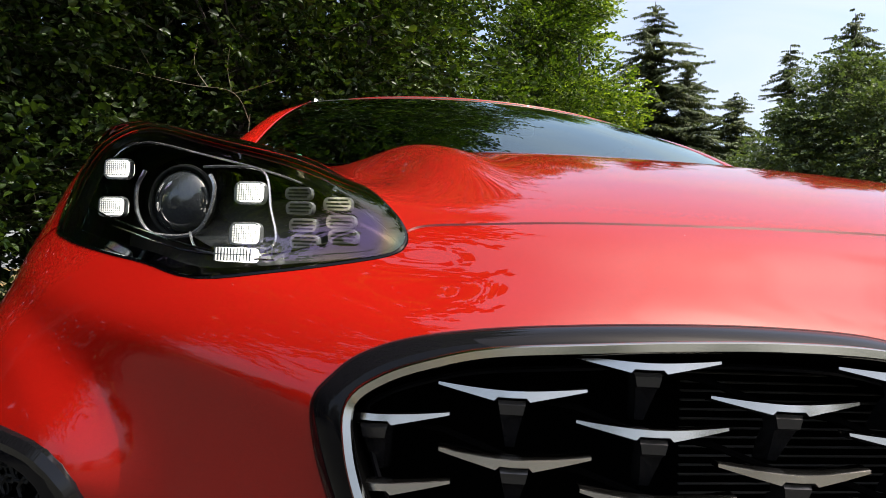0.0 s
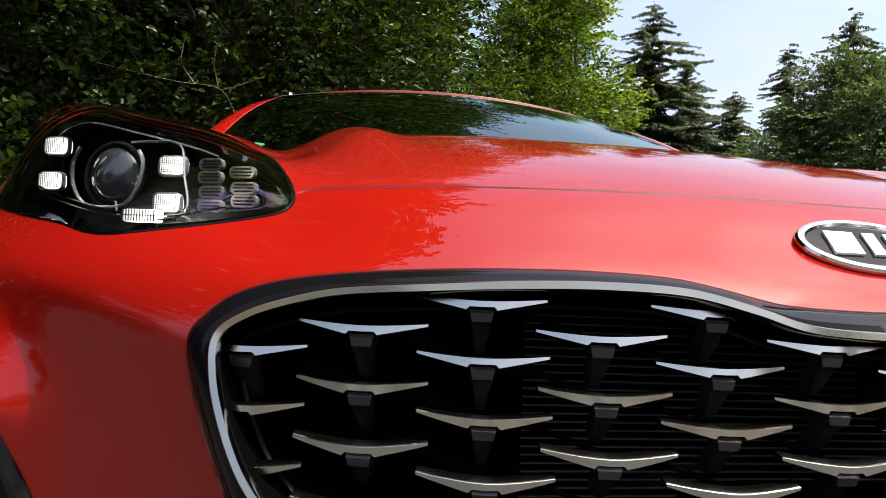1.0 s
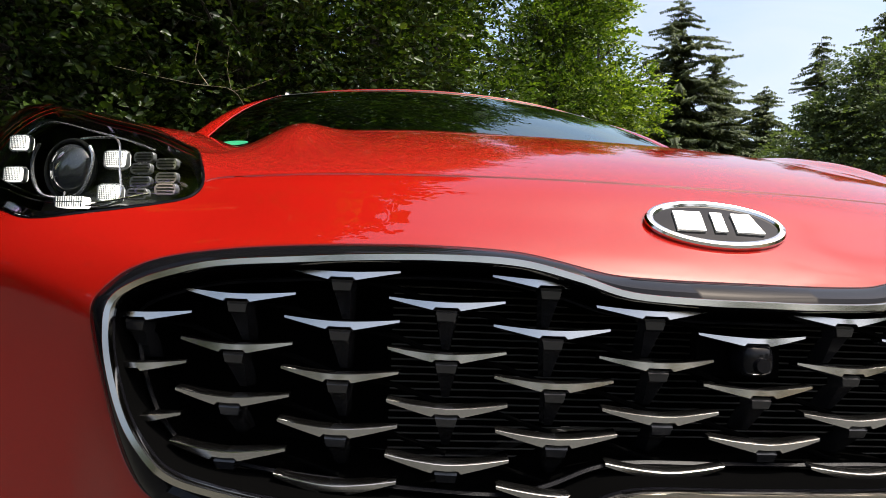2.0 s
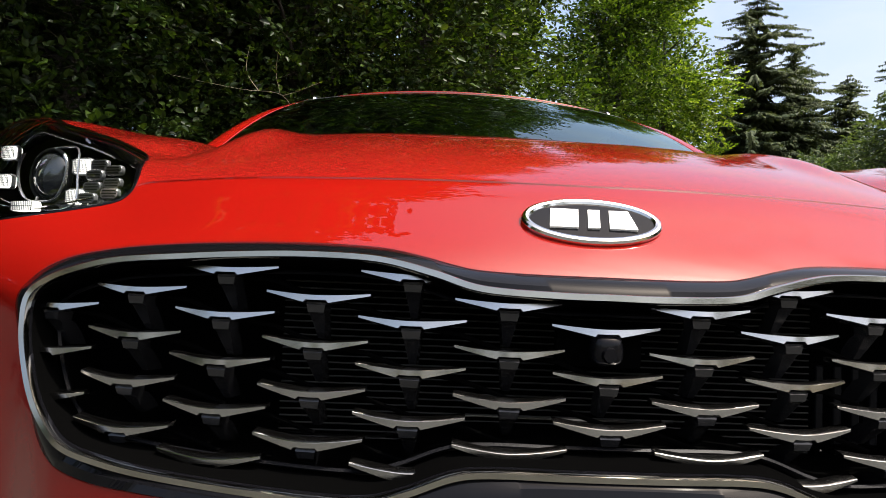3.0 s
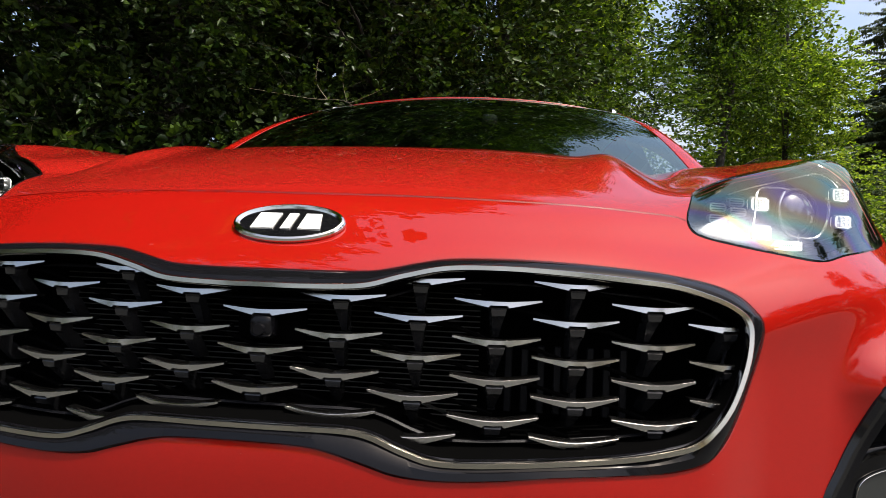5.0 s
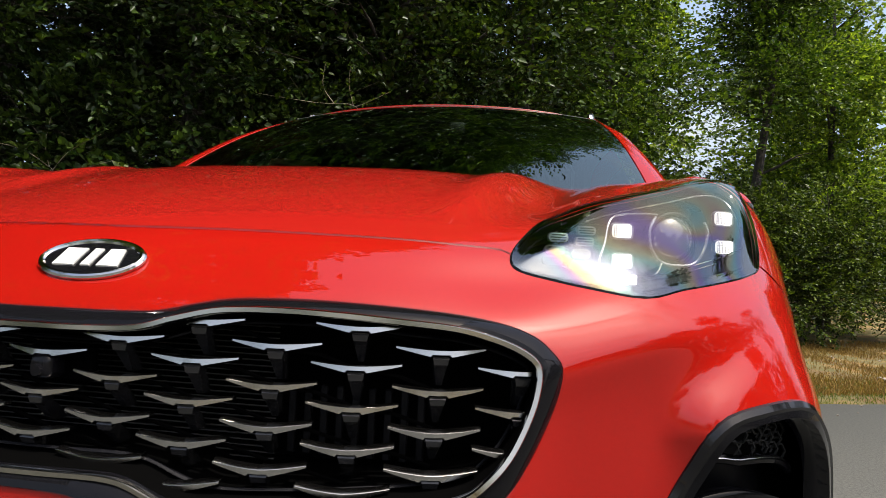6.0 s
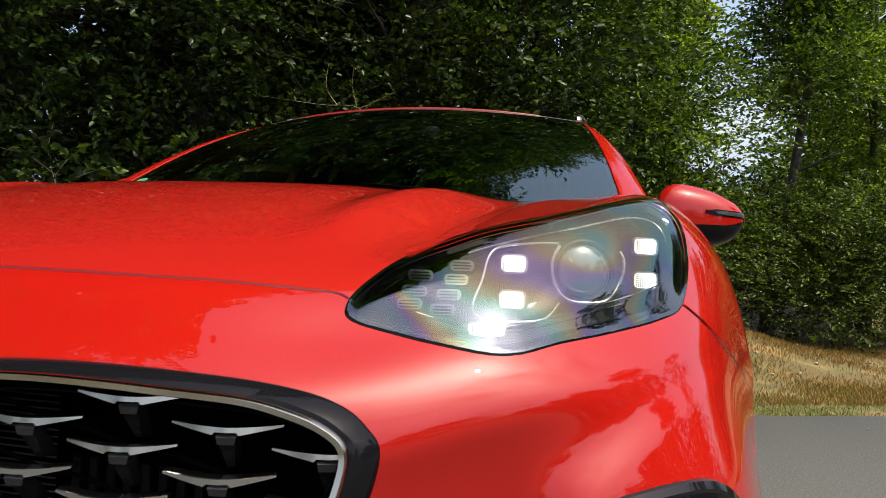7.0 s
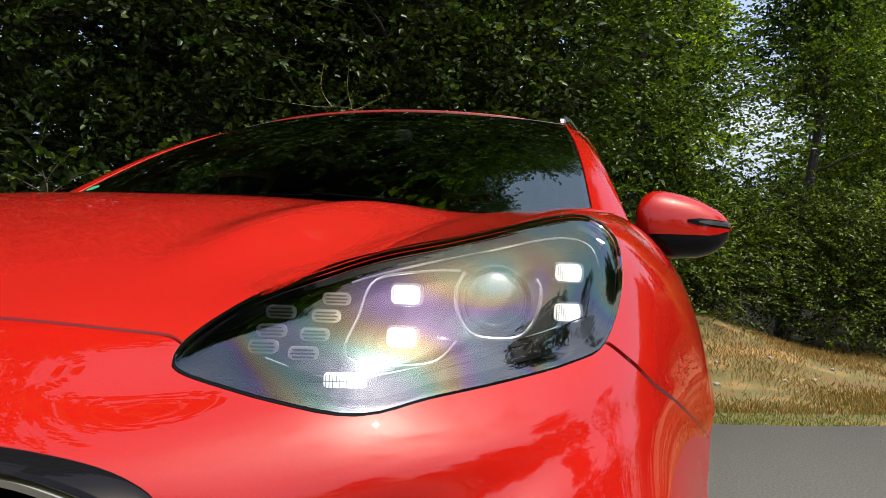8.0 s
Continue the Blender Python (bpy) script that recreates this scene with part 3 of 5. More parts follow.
def grille_wing(lo=-1.0, hi=1.0):
    """One swept silver blade, seen as a flat V with thick middle and thin upturned tips."""
    bm = bmesh.new()
    cols = []
    for t in np.unique(np.clip(np.array([-1, -.97, -.8, -.6, -.4, -.24, -.19, 0, .19, .24, .4, .6, .8, .97, 1]), lo, hi)):
        a = abs(t)
        top = -0.0040 + 0.0034 * a ** 1.6
        deep = 0.0049 if a < 0.2 else 0.0077 - 0.0052 * ((a - 0.2) / 0.8) ** 0.85
        nose = -0.008 + 0.007 * a ** 1.5
        x = t * WING_W
        cols.append([bm.verts.new(q) for q in ((x, nose + .012, top + .0005), (x, nose + .0012, top), (x, nose, top - .0008), (x, nose - (deep - .0008) * .07, top - deep), (x, nose + .010, top - deep - .001))])
    for a, b in zip(cols, cols[1:]):
        for k in (0, 1, 3):
            bm.faces.new((a[k], b[k], b[k + 1], a[k + 1]))
        bm.faces.new((a[4], b[4], b[0], a[0]))
    # the front face has edges of its own, so that it stays flat from top to bottom
    front = [(bm.verts.new(c[2].co), bm.verts.new(c[3].co)) for c in cols]
    for a, b in zip(front, front[1:]):
        bm.faces.new((a[0], b[0], b[1], a[1]))
    bm.faces.new(cols[0])
    bm.faces.new(cols[-1][::-1])
    return bm


def grille_stem():
    """The black tapered foot under a blade."""
    bm = bmesh.new()
    rows = []
    for z, w, y, d in ((-.0105, .0100, -.004, .016), (-.013, .0095, -.0055, .016), (-.019, .0080, -.004, .016), (-.0205, .0078, .001, .016), (-.030, .0055, .010, .02), (-.040, .0035, .020, .02)):
        rows.append([bm.verts.new(q) for q in ((-w, y + d, z), (-w * .85, y, z), (w * .85, y, z), (w, y + d, z))])
    for a, b in zip(rows, rows[1:]):
        for k in range(4):
            bm.faces.new((a[k], a[(k + 1) % 4], b[(k + 1) % 4], b[k]))
    bm.faces.new(rows[0])
    bm.faces.new(rows[-1][::-1])
    return bm


def cross_bar():
    """A thin black rod that ties one blade to the next column."""
    bm = bmesh.new()
    tube(bm, [(0, .012, -.008), (WING_COL * .5, .016, -.013), (WING_COL, .02, -.027)], .0022, 6)
    return bm


first = {}


def grille_piece(key, make, mat, m):
    if key not in first:
        first[key] = part(key, make(), mat, grille, smooth=True)
        first[key].matrix_basis = m
    else:
        child(key, first[key].data, grille, "", m)


open_xz = in_xz * np.array([1.006, 1]) + (in_xz - np.array([0, .80])) * np.array([0, .02])
for c in range(-6, 7):
    for r in range(-1, 5):
        z = (0.8405 if c % 2 == 0 else 0.8585) - WING_ROW * r
        x = c * WING_COL
        span = np.linspace(-1, 1, 41)
        free = inside(open_xz, np.stack([x + span * WING_W, np.full(41, z - .004)], axis=1))
        if free.sum() < 8:
            continue
        lo, hi = float(span[free].min()), float(span[free].max())
        m = pose(x, face_y(x, z), z, -6.0 if r < 1 else -0.5 if r == 1 else 6.0 if r == 2 else 8.0, 0, math.degrees(math.atan(0.66 * x)))
        if hi - lo > 1.9:
            grille_piece("blade", grille_wing, SATIN_CHROME, m)
        else:
            part("blade", grille_wing(lo, hi), SATIN_CHROME, grille).matrix_basis = m
        if lo < -.3 and hi > .3 and not (c == 0 and r == 0) and inside(open_xz, np.array([[x, z - .03]]))[0]:
            grille_piece("stem", grille_stem, STEM, m)
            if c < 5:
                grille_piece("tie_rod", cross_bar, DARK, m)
# radiator slats behind the blades, left of the fan's ribs
for k in range(24):
    z = 0.866 - 0.0062 * k
    if "slat" not in first:
        bm = bmesh.new()
        box(bm, (0, 0, 0), (0.50, 0.0022, 0.0011), 0.0004, segments=1)
        first["slat"] = part("slat", bm, SLAT, grille)
        first["slat"].matrix_basis = pose(-0.03, 0.082, z, 18)
    else:
        child("slat", first["slat"].data, grille, "", pose(-0.03, 0.082, z, 18))
for k in range(9):
    if "rib" not in first:
        bm = bmesh.new()
        box(bm, (0, 0, 0), (0.008, 0.006, 0.075), 0.001, segments=1)
        first["rib"] = part("radiator_rib", bm, SATIN_BLACK, grille)
        first["rib"].matrix_basis = pose(0.235 + .018 * k, 0.092, 0.768)
    else:
        child("radiator_rib", first["rib"].data, grille, "", pose(0.235 + .018 * k, 0.092, 0.768))
# front camera in the middle
bm = bmesh.new()
box(bm, (0, .002, .8195), (.027, .03, .026), .008, segments=3)
eye = part("front_camera", bm, GLOSS_BLACK, grille, "small gloss black camera block")
bm = bmesh.new()
tube(bm, [(0, -.012, .816), (0, -.0165, .816)], [.0070, .0055], 16)
part("camera_lens", bm, GLOSS_BLACK, eye)
bm = bmesh.new()
box(bm, (0, .026, .820), (.075, .012, .036), .003)
part("camera_plate", bm, DARK, grille)

# ---- badge: plain shapes on a black oval with a chrome rim ----
EMB_U, EMB_V = uv_at([(0, .930)])[0]
e_p, e_n = body([0], [EMB_V])[0], body_normal([0], [EMB_V])[0]
e_up = np.cross(np.array([1, 0, 0]), -e_n)
e_up = e_up / np.linalg.norm(e_up) * np.sign(e_up[2])
E_M = Matrix(((1, e_up[0], e_n[0], e_p[0]), (0, e_up[1], e_n[1], e_p[1]), (0, e_up[2], e_n[2], e_p[2]), (0, 0, 0, 1)))


def oval(rx, ry, z0, z1, n=64, dome=0.0):
    bm = bmesh.new()
    a = [bm.verts.new((rx * math.cos(k * math.tau / n), ry * math.sin(k * math.tau / n), z0)) for k in range(n)]
    b = [bm.verts.new((rx * .985 * math.cos(k * math.tau / n), ry * .97 * math.sin(k * math.tau / n), z1)) for k in range(n)]
    top = bm.verts.new((0, 0, z1 + dome))
    for k in range(n):
        bm.faces.new((a[k], a[(k + 1) % n], b[(k + 1) % n], b[k]))
        bm.faces.new((b[k], b[(k + 1) % n], top))
    return bm


badge = part("badge", oval(.0600, .0285, -.002, .0035, dome=.001), GLOSS_BLACK, car, "black oval badge with chrome rim")
badge.matrix_basis = E_M
bm = bmesh.new()
tube(bm, [(.0615 * math.cos(k * math.tau / 72), .0300 * math.sin(k * math.tau / 72), .002) for k in range(72)], .0042, 10, True)
part("badge_rim", bm, CHROME, badge)


def bar_shape(points):
    bm = bmesh.new()
    a = [bm.verts.new((x, y, .0036)) for x, y in points]
    b = [bm.verts.new((x, y, .0060)) for x, y in points]
    bm.faces.new(b)
    for i in range(len(a)):
        j = (i + 1) % len(a)
        bm.faces.new((a[i], a[j], b[j], b[i]))
    return bm


for pts in ([(-.041, -.014), (-.015, -.014), (-.011, .014), (-.037, .014)], [(-.006, -.014), (.005, -.014), (.009, .014), (-.002, .014)], [(.014, -.014), (.040, -.014), (.036, .014), (.018, .014)]):
    part("badge_bar", bar_shape(pts), BADGE_SILVER, badge)


# ---- headlights ----
def at_depth(u, v, depth, s):
    p = body([u], [v])[0] - body_normal([u], [v])[0] * depth
    return Vector((s * p[0], p[1], p[2]))


def shrunk(poly, fu, fv):
    c = (poly.max(0) + poly.min(0)) / 2
    return c + (poly - c) * np.array([fu, fv])


def rounded_block(w, h, d, r, n=5):
    """A block with rounded corners that faces -y."""
    bm = bmesh.new()
    ring = []
    for cx, cz, a0 in ((w / 2 - r, h / 2 - r, 0), (-w / 2 + r, h / 2 - r, 90), (-w / 2 + r, -h / 2 + r, 180), (w / 2 - r, -h / 2 + r, 270)):
        for k in range(n):
            a = radians(a0 + 90 * k / (n - 1))
            ring.append((cx + r * math.cos(a), cz + r * math.sin(a)))
    rows = [[bm.verts.new((x * f, y, z * f)) for x, z in ring] for f, y in ((1, d), (1, .0015), (.94, 0))]
    for a, b in zip(rows, rows[1:]):
        for k in range(len(a)):
            bm.faces.new((a[k], a[(k + 1) % len(a)], b[(k + 1) % len(a)], b[k]))
    bm.faces.new(rows[-1])
    return bm


def lattice(w, h, nx, nz, t=0.0007):
    """The fine grid pressed into a light block's face."""
    bm = bmesh.new()
    for k in range(nx):
        box(bm, (-w / 2 + w * (k + .5) / nx, -.0006, 0), (t, .001, h))
    for k in range(nz):
        box(bm, (0, -.0007, -h / 2 + h * (k + .5) / nz), (w, .001, t))
    return bm


def flip(ob, s):
    if s < 0:
        ob.scale.x = -1
    return ob


def unit_rows(a):
    return a / np.linalg.norm(a, axis=1)[:, None]


def headlight(s):
    mir = (lambda d: d) if s > 0 else mirrored
    # the bowl, closed behind, is the lamp itself; it sinks straight back into the body
    back = np.array([-.30, .94, -.08])

    def sunk(poly, depth, cell):
        v, f, n = sheet(poly, offset=-.004, rim=0, cell=cell)
        return v + back * depth, f, n

    v, f, n = sunk(lamp_uv, .125, .12)
    ring = body(lamp_uv[:, 0], lamp_uv[:, 1]) - body_normal(lamp_uv[:, 0], lamp_uv[:, 1]) * .004
    k, m = len(v), len(ring)
    wall = [(k + i, k + (i + 1) % m, k + m + (i + 1) % m, k + m + i) for i in range(m)]
    mid = ring.mean(0)
    side = unit_rows(mid - ring)
    v, f, n = np.concatenate([v, ring, ring + back * .125]), f + wall, np.concatenate([n, side, side])
    lamp = panel("headlight", mir((v, f, n)), LAMP_DARK, car, "lit headlight with clear lens, four bright square lights")
    inner = shrunk(lamp_uv, .95, .86)
    panel("bezel", mir(sheet(lamp_uv, [inner], offset=-.006, rim=.012, cell=.1)), GLOSS_BLACK, lamp)
    silver = rounded([(4.35, 4.6), (4.75, 3.75), (5.6, 3.55), (6.5, 3.45), (7.0, 3.7), (6.75, 4.1), (6.55, 5.2), (5.9, 5.75), (5.2, 5.85), (4.6, 5.45)], 5)
    panel("reflector", mir(sunk(silver, .105, .1)), LAMP_SMOKE, lamp, "dark glossy inner bowl")
    # the clear cover swells out from its edge
    v, f, n = sheet(lamp_uv, offset=.0015, rim=0, cell=.04)
    edge_uv = evened(lamp_uv, 420)
    edge_p = body(edge_uv[:, 0], edge_uv[:, 1])
    gap = np.min(np.linalg.norm(v[:, None] - edge_p[None], axis=2), axis=1)
    v = v + n * (.017 * (1 - np.exp(-(gap / .042) ** 1.5)))[:, None]
    v, f, n = mir((v, f, n))
    child("lens", mesh_of("lens", v, f, LENS), lamp, "clear glossy lamp cover")
    # seal round the lamp
    bm = bmesh.new()
    ring = [at_depth(u, v, .001, s) for u, v in lamp_uv]
    tube(bm, ring, .0020, 6, True)
    part("seal", bm, GLOSS_BLACK, lamp)
    turn = s * 24

    def place(x, y, z):
        return pose(s * x, y, z, 0, 0, turn)

    for x, y, z in ((.741, .446, 1.029), (.742, .438, .987), (.593, .343, 1.000), (.594, .332, .959)):
        f = part("light_frame", rounded_block(.034, .023, .006, .007), LED_SOFT, lamp)
        f.matrix_basis = place(x, y + .003, z)
        b = part("light_block", rounded_block(.028, .018, .012, .005), LED, lamp, "bright white square light")
        b.matrix_basis = place(x, y - .001, z)
        g = part("light_grid", lattice(.027, .0165, 11, 7, .0004), LED_SOFT, lamp)
        g.matrix_basis = place(x, y - .0012, z)
    w = part("indicator", rounded_block(.034, .011, .01, .003), LED, lamp)
    w.matrix_basis = place(.590, .205, .934)
    g = part("light_grid", lattice(.033, .010, 12, 1, .0009), LED_SOFT, lamp)
    g.matrix_basis = place(.590, .2045, .934)
    # projector with its chrome collar
    bm = bmesh.new()
    bmesh.ops.create_uvsphere(bm, u_segments=28, v_segments=14, radius=.034)
    bmesh.ops.scale(bm, vec=(1, .5, 1), verts=bm.verts)
    bmesh.ops.translate(bm, vec=(0, .016, 0), verts=bm.verts)
    q = part("projector", bm, PROJECTOR, lamp, "dark round projector lens")
    q.matrix_basis = place(.672, .410, .995)
    bm = bmesh.new()
    tube(bm, [(.037 * math.cos(k * math.tau / 36), .012, .037 * math.sin(k * math.tau / 36)) for k in range(36)], .003, 8, True)
    q = part("projector_ring", bm, LAMP_DARK, lamp)
    q.matrix_basis = place(.672, .410, .995)
    bm = bmesh.new()
    path = rounded([(-.036, -.002, .030), (-.045, -.002, .010), (-.041, -.002, -.016), (-.026, -.002, -.034), (.000, -.002, -.038), (.026, -.002, -.034), (.041, -.002, -.014), (.046, -.002, .012), (.040, -.002, .026)], 5, False)
    tube(bm, [tuple(a) for a in path], .0022, 6)
    q = part("chrome_collar", bm, LAMP_TRIM, lamp, "bright silver collar")
    q.matrix_basis = place(.672, .408, .995)
    # chrome bracket round the inner lights
    bm = bmesh.new()
    path = rounded([(.640, .372, 1.026), (.612, .345, 1.024), (.577, .300, 1.014), (.568, .282, .980), (.562, .268, .948), (.585, .282, .938), (.630, .312, .940), (.645, .345, .958)], 6, False)
    tube(bm, [(s * x, y, z) for x, y, z in path], .0013, 6)
    part("chrome_line", bm, LAMP_TRIM, lamp)
    for path, depth, r, mat in (([(4.80, 3.90), (5.4, 3.72), (6.1, 3.60), (6.7, 3.50), (7.0, 3.65), (7.1, 4.2)], .016, .0013, LAMP_TRIM), ([(4.6, 5.2), (5.2, 5.62), (5.9, 5.68), (6.6, 5.55), (7.05, 5.25)], .016, .0010, SATIN_CHROME), ([(5.0, 5.72), (5.8, 5.85), (6.5, 5.72)], .012, .0008, SATIN_CHROME)):
        bm = bmesh.new()
        tube(bm, [at_depth(u, v, depth, s) for u, v in rounded(path, 6, False)], r, 6)
        part("chrome_line", bm, mat, lamp)
    for x, y, z in ((.511, .243, .983), (.508, .233, .967), (.506, .223, .954), (.545, .285, .995), (.543, .268, .980), (.539, .254, .964), (.537, .237, .949)):
        c = part("reflector_cell", rounded_block(.027, .012, .005, .005), LED_SOFT, lamp)
        c.matrix_basis = place(x, y, z)
        for k in range(3):
            g = part("cell_groove", rounded_block(.022 - .003 * abs(k - 1), .0016, .002, .0007), LAMP_DARK, lamp)
            g.matrix_basis = place(x, y - .0008, z + .0031 * (k - 1))


headlight(1)
headlight(-1)


# ---- lower openings of the bumper with their lamps ----
def comb_cell():
    """One six-sided cell of the intake's mesh."""
    bm = bmesh.new()
    tube(bm, [(.0125 * math.cos(k * math.pi / 3), 0, .0105 * math.sin(k * math.pi / 3)) for k in range(6)], .0017, 4, True)
    return bm


def fog_pocket(s):
    mir = (lambda d: d) if s > 0 else mirrored
    pocket = panel("side_intake", mir(sheet(fog_uv, offset=-.085, rim=-.083, cell=.15)), SATIN_BLACK, car, "black lower side intake of the bumper")
    ring_in = shrunk(fog_uv, .80, .83)
    panel("intake_frame", mir(sheet(fog_uv, [ring_in], offset=.004, rim=.03, cell=.12)), GLOSS_BLACK, pocket, "gloss black frame")
    bm = bmesh.new()
    tube(bm, [at_depth(u, w, .004, s) for u, w in shrunk(fog_uv, .955, .965)], .010, 8, True)
    part("frame_edge", bm, FRAME_BLACK, pocket)
    cell = None
    for r in range(4):
        for c in range(7):
            p = at_depth(6.25 + .235 * c + (.118 if r % 2 else 0), 8.02 + .185 * r, .05, s)
            m = pose(*p, 0, 0, s * 32)
            if cell is None:
                cell = part("comb_cell", comb_cell(), RUBBER, pocket)
                cell.matrix_basis = m
            else:
                child("comb_cell", cell.data, pocket, "", m)
    bm = bmesh.new()
    shelf = rounded([(5.95, 8.80), (6.4, 8.74), (7.0, 8.70), (7.6, 8.70), (7.95, 8.80)], 5, False)
    tube(bm, [at_depth(u, w, .045, s) for u, w in shelf], .0065, 8)
    part("intake_bar", bm, GLOSS_BLACK, pocket)
    bm = bmesh.new()
    tube(bm, [at_depth(u, w - .03, .0385, s) for u, w in shelf], .0009, 5)
    part("bar_trim", bm, SATIN_CHROME, pocket)
    hood = rounded([(6.02, 9.95), (6.10, 9.50), (6.32, 9.20), (6.8, 9.11), (7.4, 9.08), (7.75, 9.22), (7.86, 9.55), (7.88, 9.95)], 5)
    housing = panel("fog_housing", mir(sheet(hood, offset=-.034, rim=.03, cell=.12)), GLOSS_BLACK, pocket, "gloss black lamp housing")
    for u0, u1 in ((6.28, 6.86), (6.95, 7.45)):
        eye = rounded([(u0, 9.88), (u0 + .03, 9.50), (u0 + .12, 9.33), (u1 - .10, 9.26), (u1, 9.34), (u1, 9.88)], 5)
        lamp = panel("fog_light", mir(sheet(eye, offset=-.0325, rim=.004, cell=.1)), LAMP_SMOKE, housing)
        bm = bmesh.new()
        tube(bm, [at_depth(u, v, .0315, s) for u, v in eye], .0007, 6, True)
        part("fog_rim", bm, SATIN_CHROME, housing)


fog_pocket(1)
fog_pocket(-1)


# ---- cabin ----
def screen_point(a, b, lift=0.0):
    """A place on the windscreen; a: across, -1 to 1, b: from its foot to its head."""
    x0, x1 = .705 * a, .568 * a
    foot = np.array([x0, 1.00 + .60 * x0 * x0, 1.158 + .03 * x0 * x0])
    head = np.array([x1, 1.855 + .34 * x1 * x1, 1.530 - .085 * x1 * x1])
    p = foot + (head - foot) * b
    out = np.array([.25 * a, -.42, .87])
    return p + out / np.linalg.norm(out) * (.022 * math.sin(math.pi * b) + lift)


def strip(name, rows, material, parent, label="", thick=0.0):
    bm = bmesh.new()
    vs = [[bm.verts.new(q) for q in r] for r in rows]
    for a, b in zip(vs, vs[1:]):
        for k in range(len(a) - 1):
            bm.faces.new((a[k], a[k + 1], b[k + 1], b[k]))
    ob = part(name, bm, material, parent, label)
    if thick:
        mod = ob.modifiers.new("thickness", "SOLIDIFY")
        mod.thickness, mod.offset = thick, -1
    return ob


AA, BB = np.linspace(-1, 1, 33), np.linspace(-.04, 1, 17)
screen = strip("windscreen", [[screen_point(a, b) for a in AA] for b in BB], WINDSCREEN, car, "dark windscreen that mirrors trees and sky")
bm = bmesh.new()
tube(bm, [screen_point(a, 1.000, -.002) for a in AA], .003, 6)
part("screen_seal", bm, RUBBER, screen)
strip("shade_band", [[screen_point(a, b, -.006) for a in AA] for b in (.955, .985, 1.0)], SATIN_BLACK, screen)
for s in (-1, 1):
    strip("frit", [[screen_point(s * a, b, -.006) for b in BB] for a in (.988, 1.0)], SATIN_BLACK, screen)


def pillar_row(b, s):
    p = screen_point(s * 1.0, b)
    k = 1 - .62 * step((b - .62) / .40)
    w = (.078 - .046 * b) * k
    q = [p + np.array([0, .003, -.003]), p + np.array([s * .004 * k, .003, .001 * k]), p + np.array([s * .35 * w, .010, .005 * k]), p + np.array([s * .65 * w, .022, .005 * k]), p + np.array([s * .95 * w, .048, -.004]), p + np.array([s * (w + .006), .10, -.060])]
    return q


for s in (-1, 1):
    strip("pillar", [pillar_row(b, s) for b in np.linspace(-.12, 1.05, 16)], PAINT, car, "red windscreen pillar", .01)

# roof: from the head of the screen back to the tail
ROOF_Y = (0, .06, .25, .6, 1.0, 1.5, 1.9, 2.2)
ROOF_Z = (0, .012, .038, .068, .078, .062, .030, -.01)


def roof_row(k):
    row = []
    for a in np.linspace(-1.07, 1.07, 27):
        p = screen_point(a, 1.004, .004)
        wide = 1 + .06 * min(1, ROOF_Y[k] / .5) - .05 * ROOF_Y[k] / 2.2
        drop = .035 * abs(a) ** 6 * min(1, .35 + ROOF_Y[k])
        row.append((p[0] * wide, p[1] + ROOF_Y[k], p[2] + ROOF_Z[k] - drop))
    return row


roof = strip("roof", [roof_row(k) for k in range(len(ROOF_Y))], PAINT, car, "red roof", .012)
for s in (-1, 1):
    bm = bmesh.new()
    path = rounded([(s * .548, 2.07, 1.520), (s * .548, 2.09, 1.541), (s * .552, 2.30, 1.576), (s * .56, 3.0, 1.602), (s * .55, 3.6, 1.582), (s * .54, 3.8, 1.535)], 6, False)
    tube(bm, [tuple(q) for q in path], [.016] + [.013] * (len(path) - 1), 8)
    part("roof_rail", bm, SATIN_CHROME, car, "silver roof rail")

# flanks, glasshouse and tail
SIDE = [(.85, .30), (.925, .38), (.930, .62), (.928, .86), (.895, .99), (.845, 1.06), (.800, 1.10)]
GLASS = [(.790, 1.105), (.700, 1.28), (.605, 1.47)]


def side_row(y, prof):
    t = 1 - .10 * step((y - 3.6) / .9) - (.13 * step((y - 1.6) / 1.8) if prof is GLASS else 0)
    d = .03 * step((1.6 - y) / .5)
    return [(x * t - d, y, z + .05 * step((y - 1.6) / 2.6) * (z > .8)) for x, z in prof]


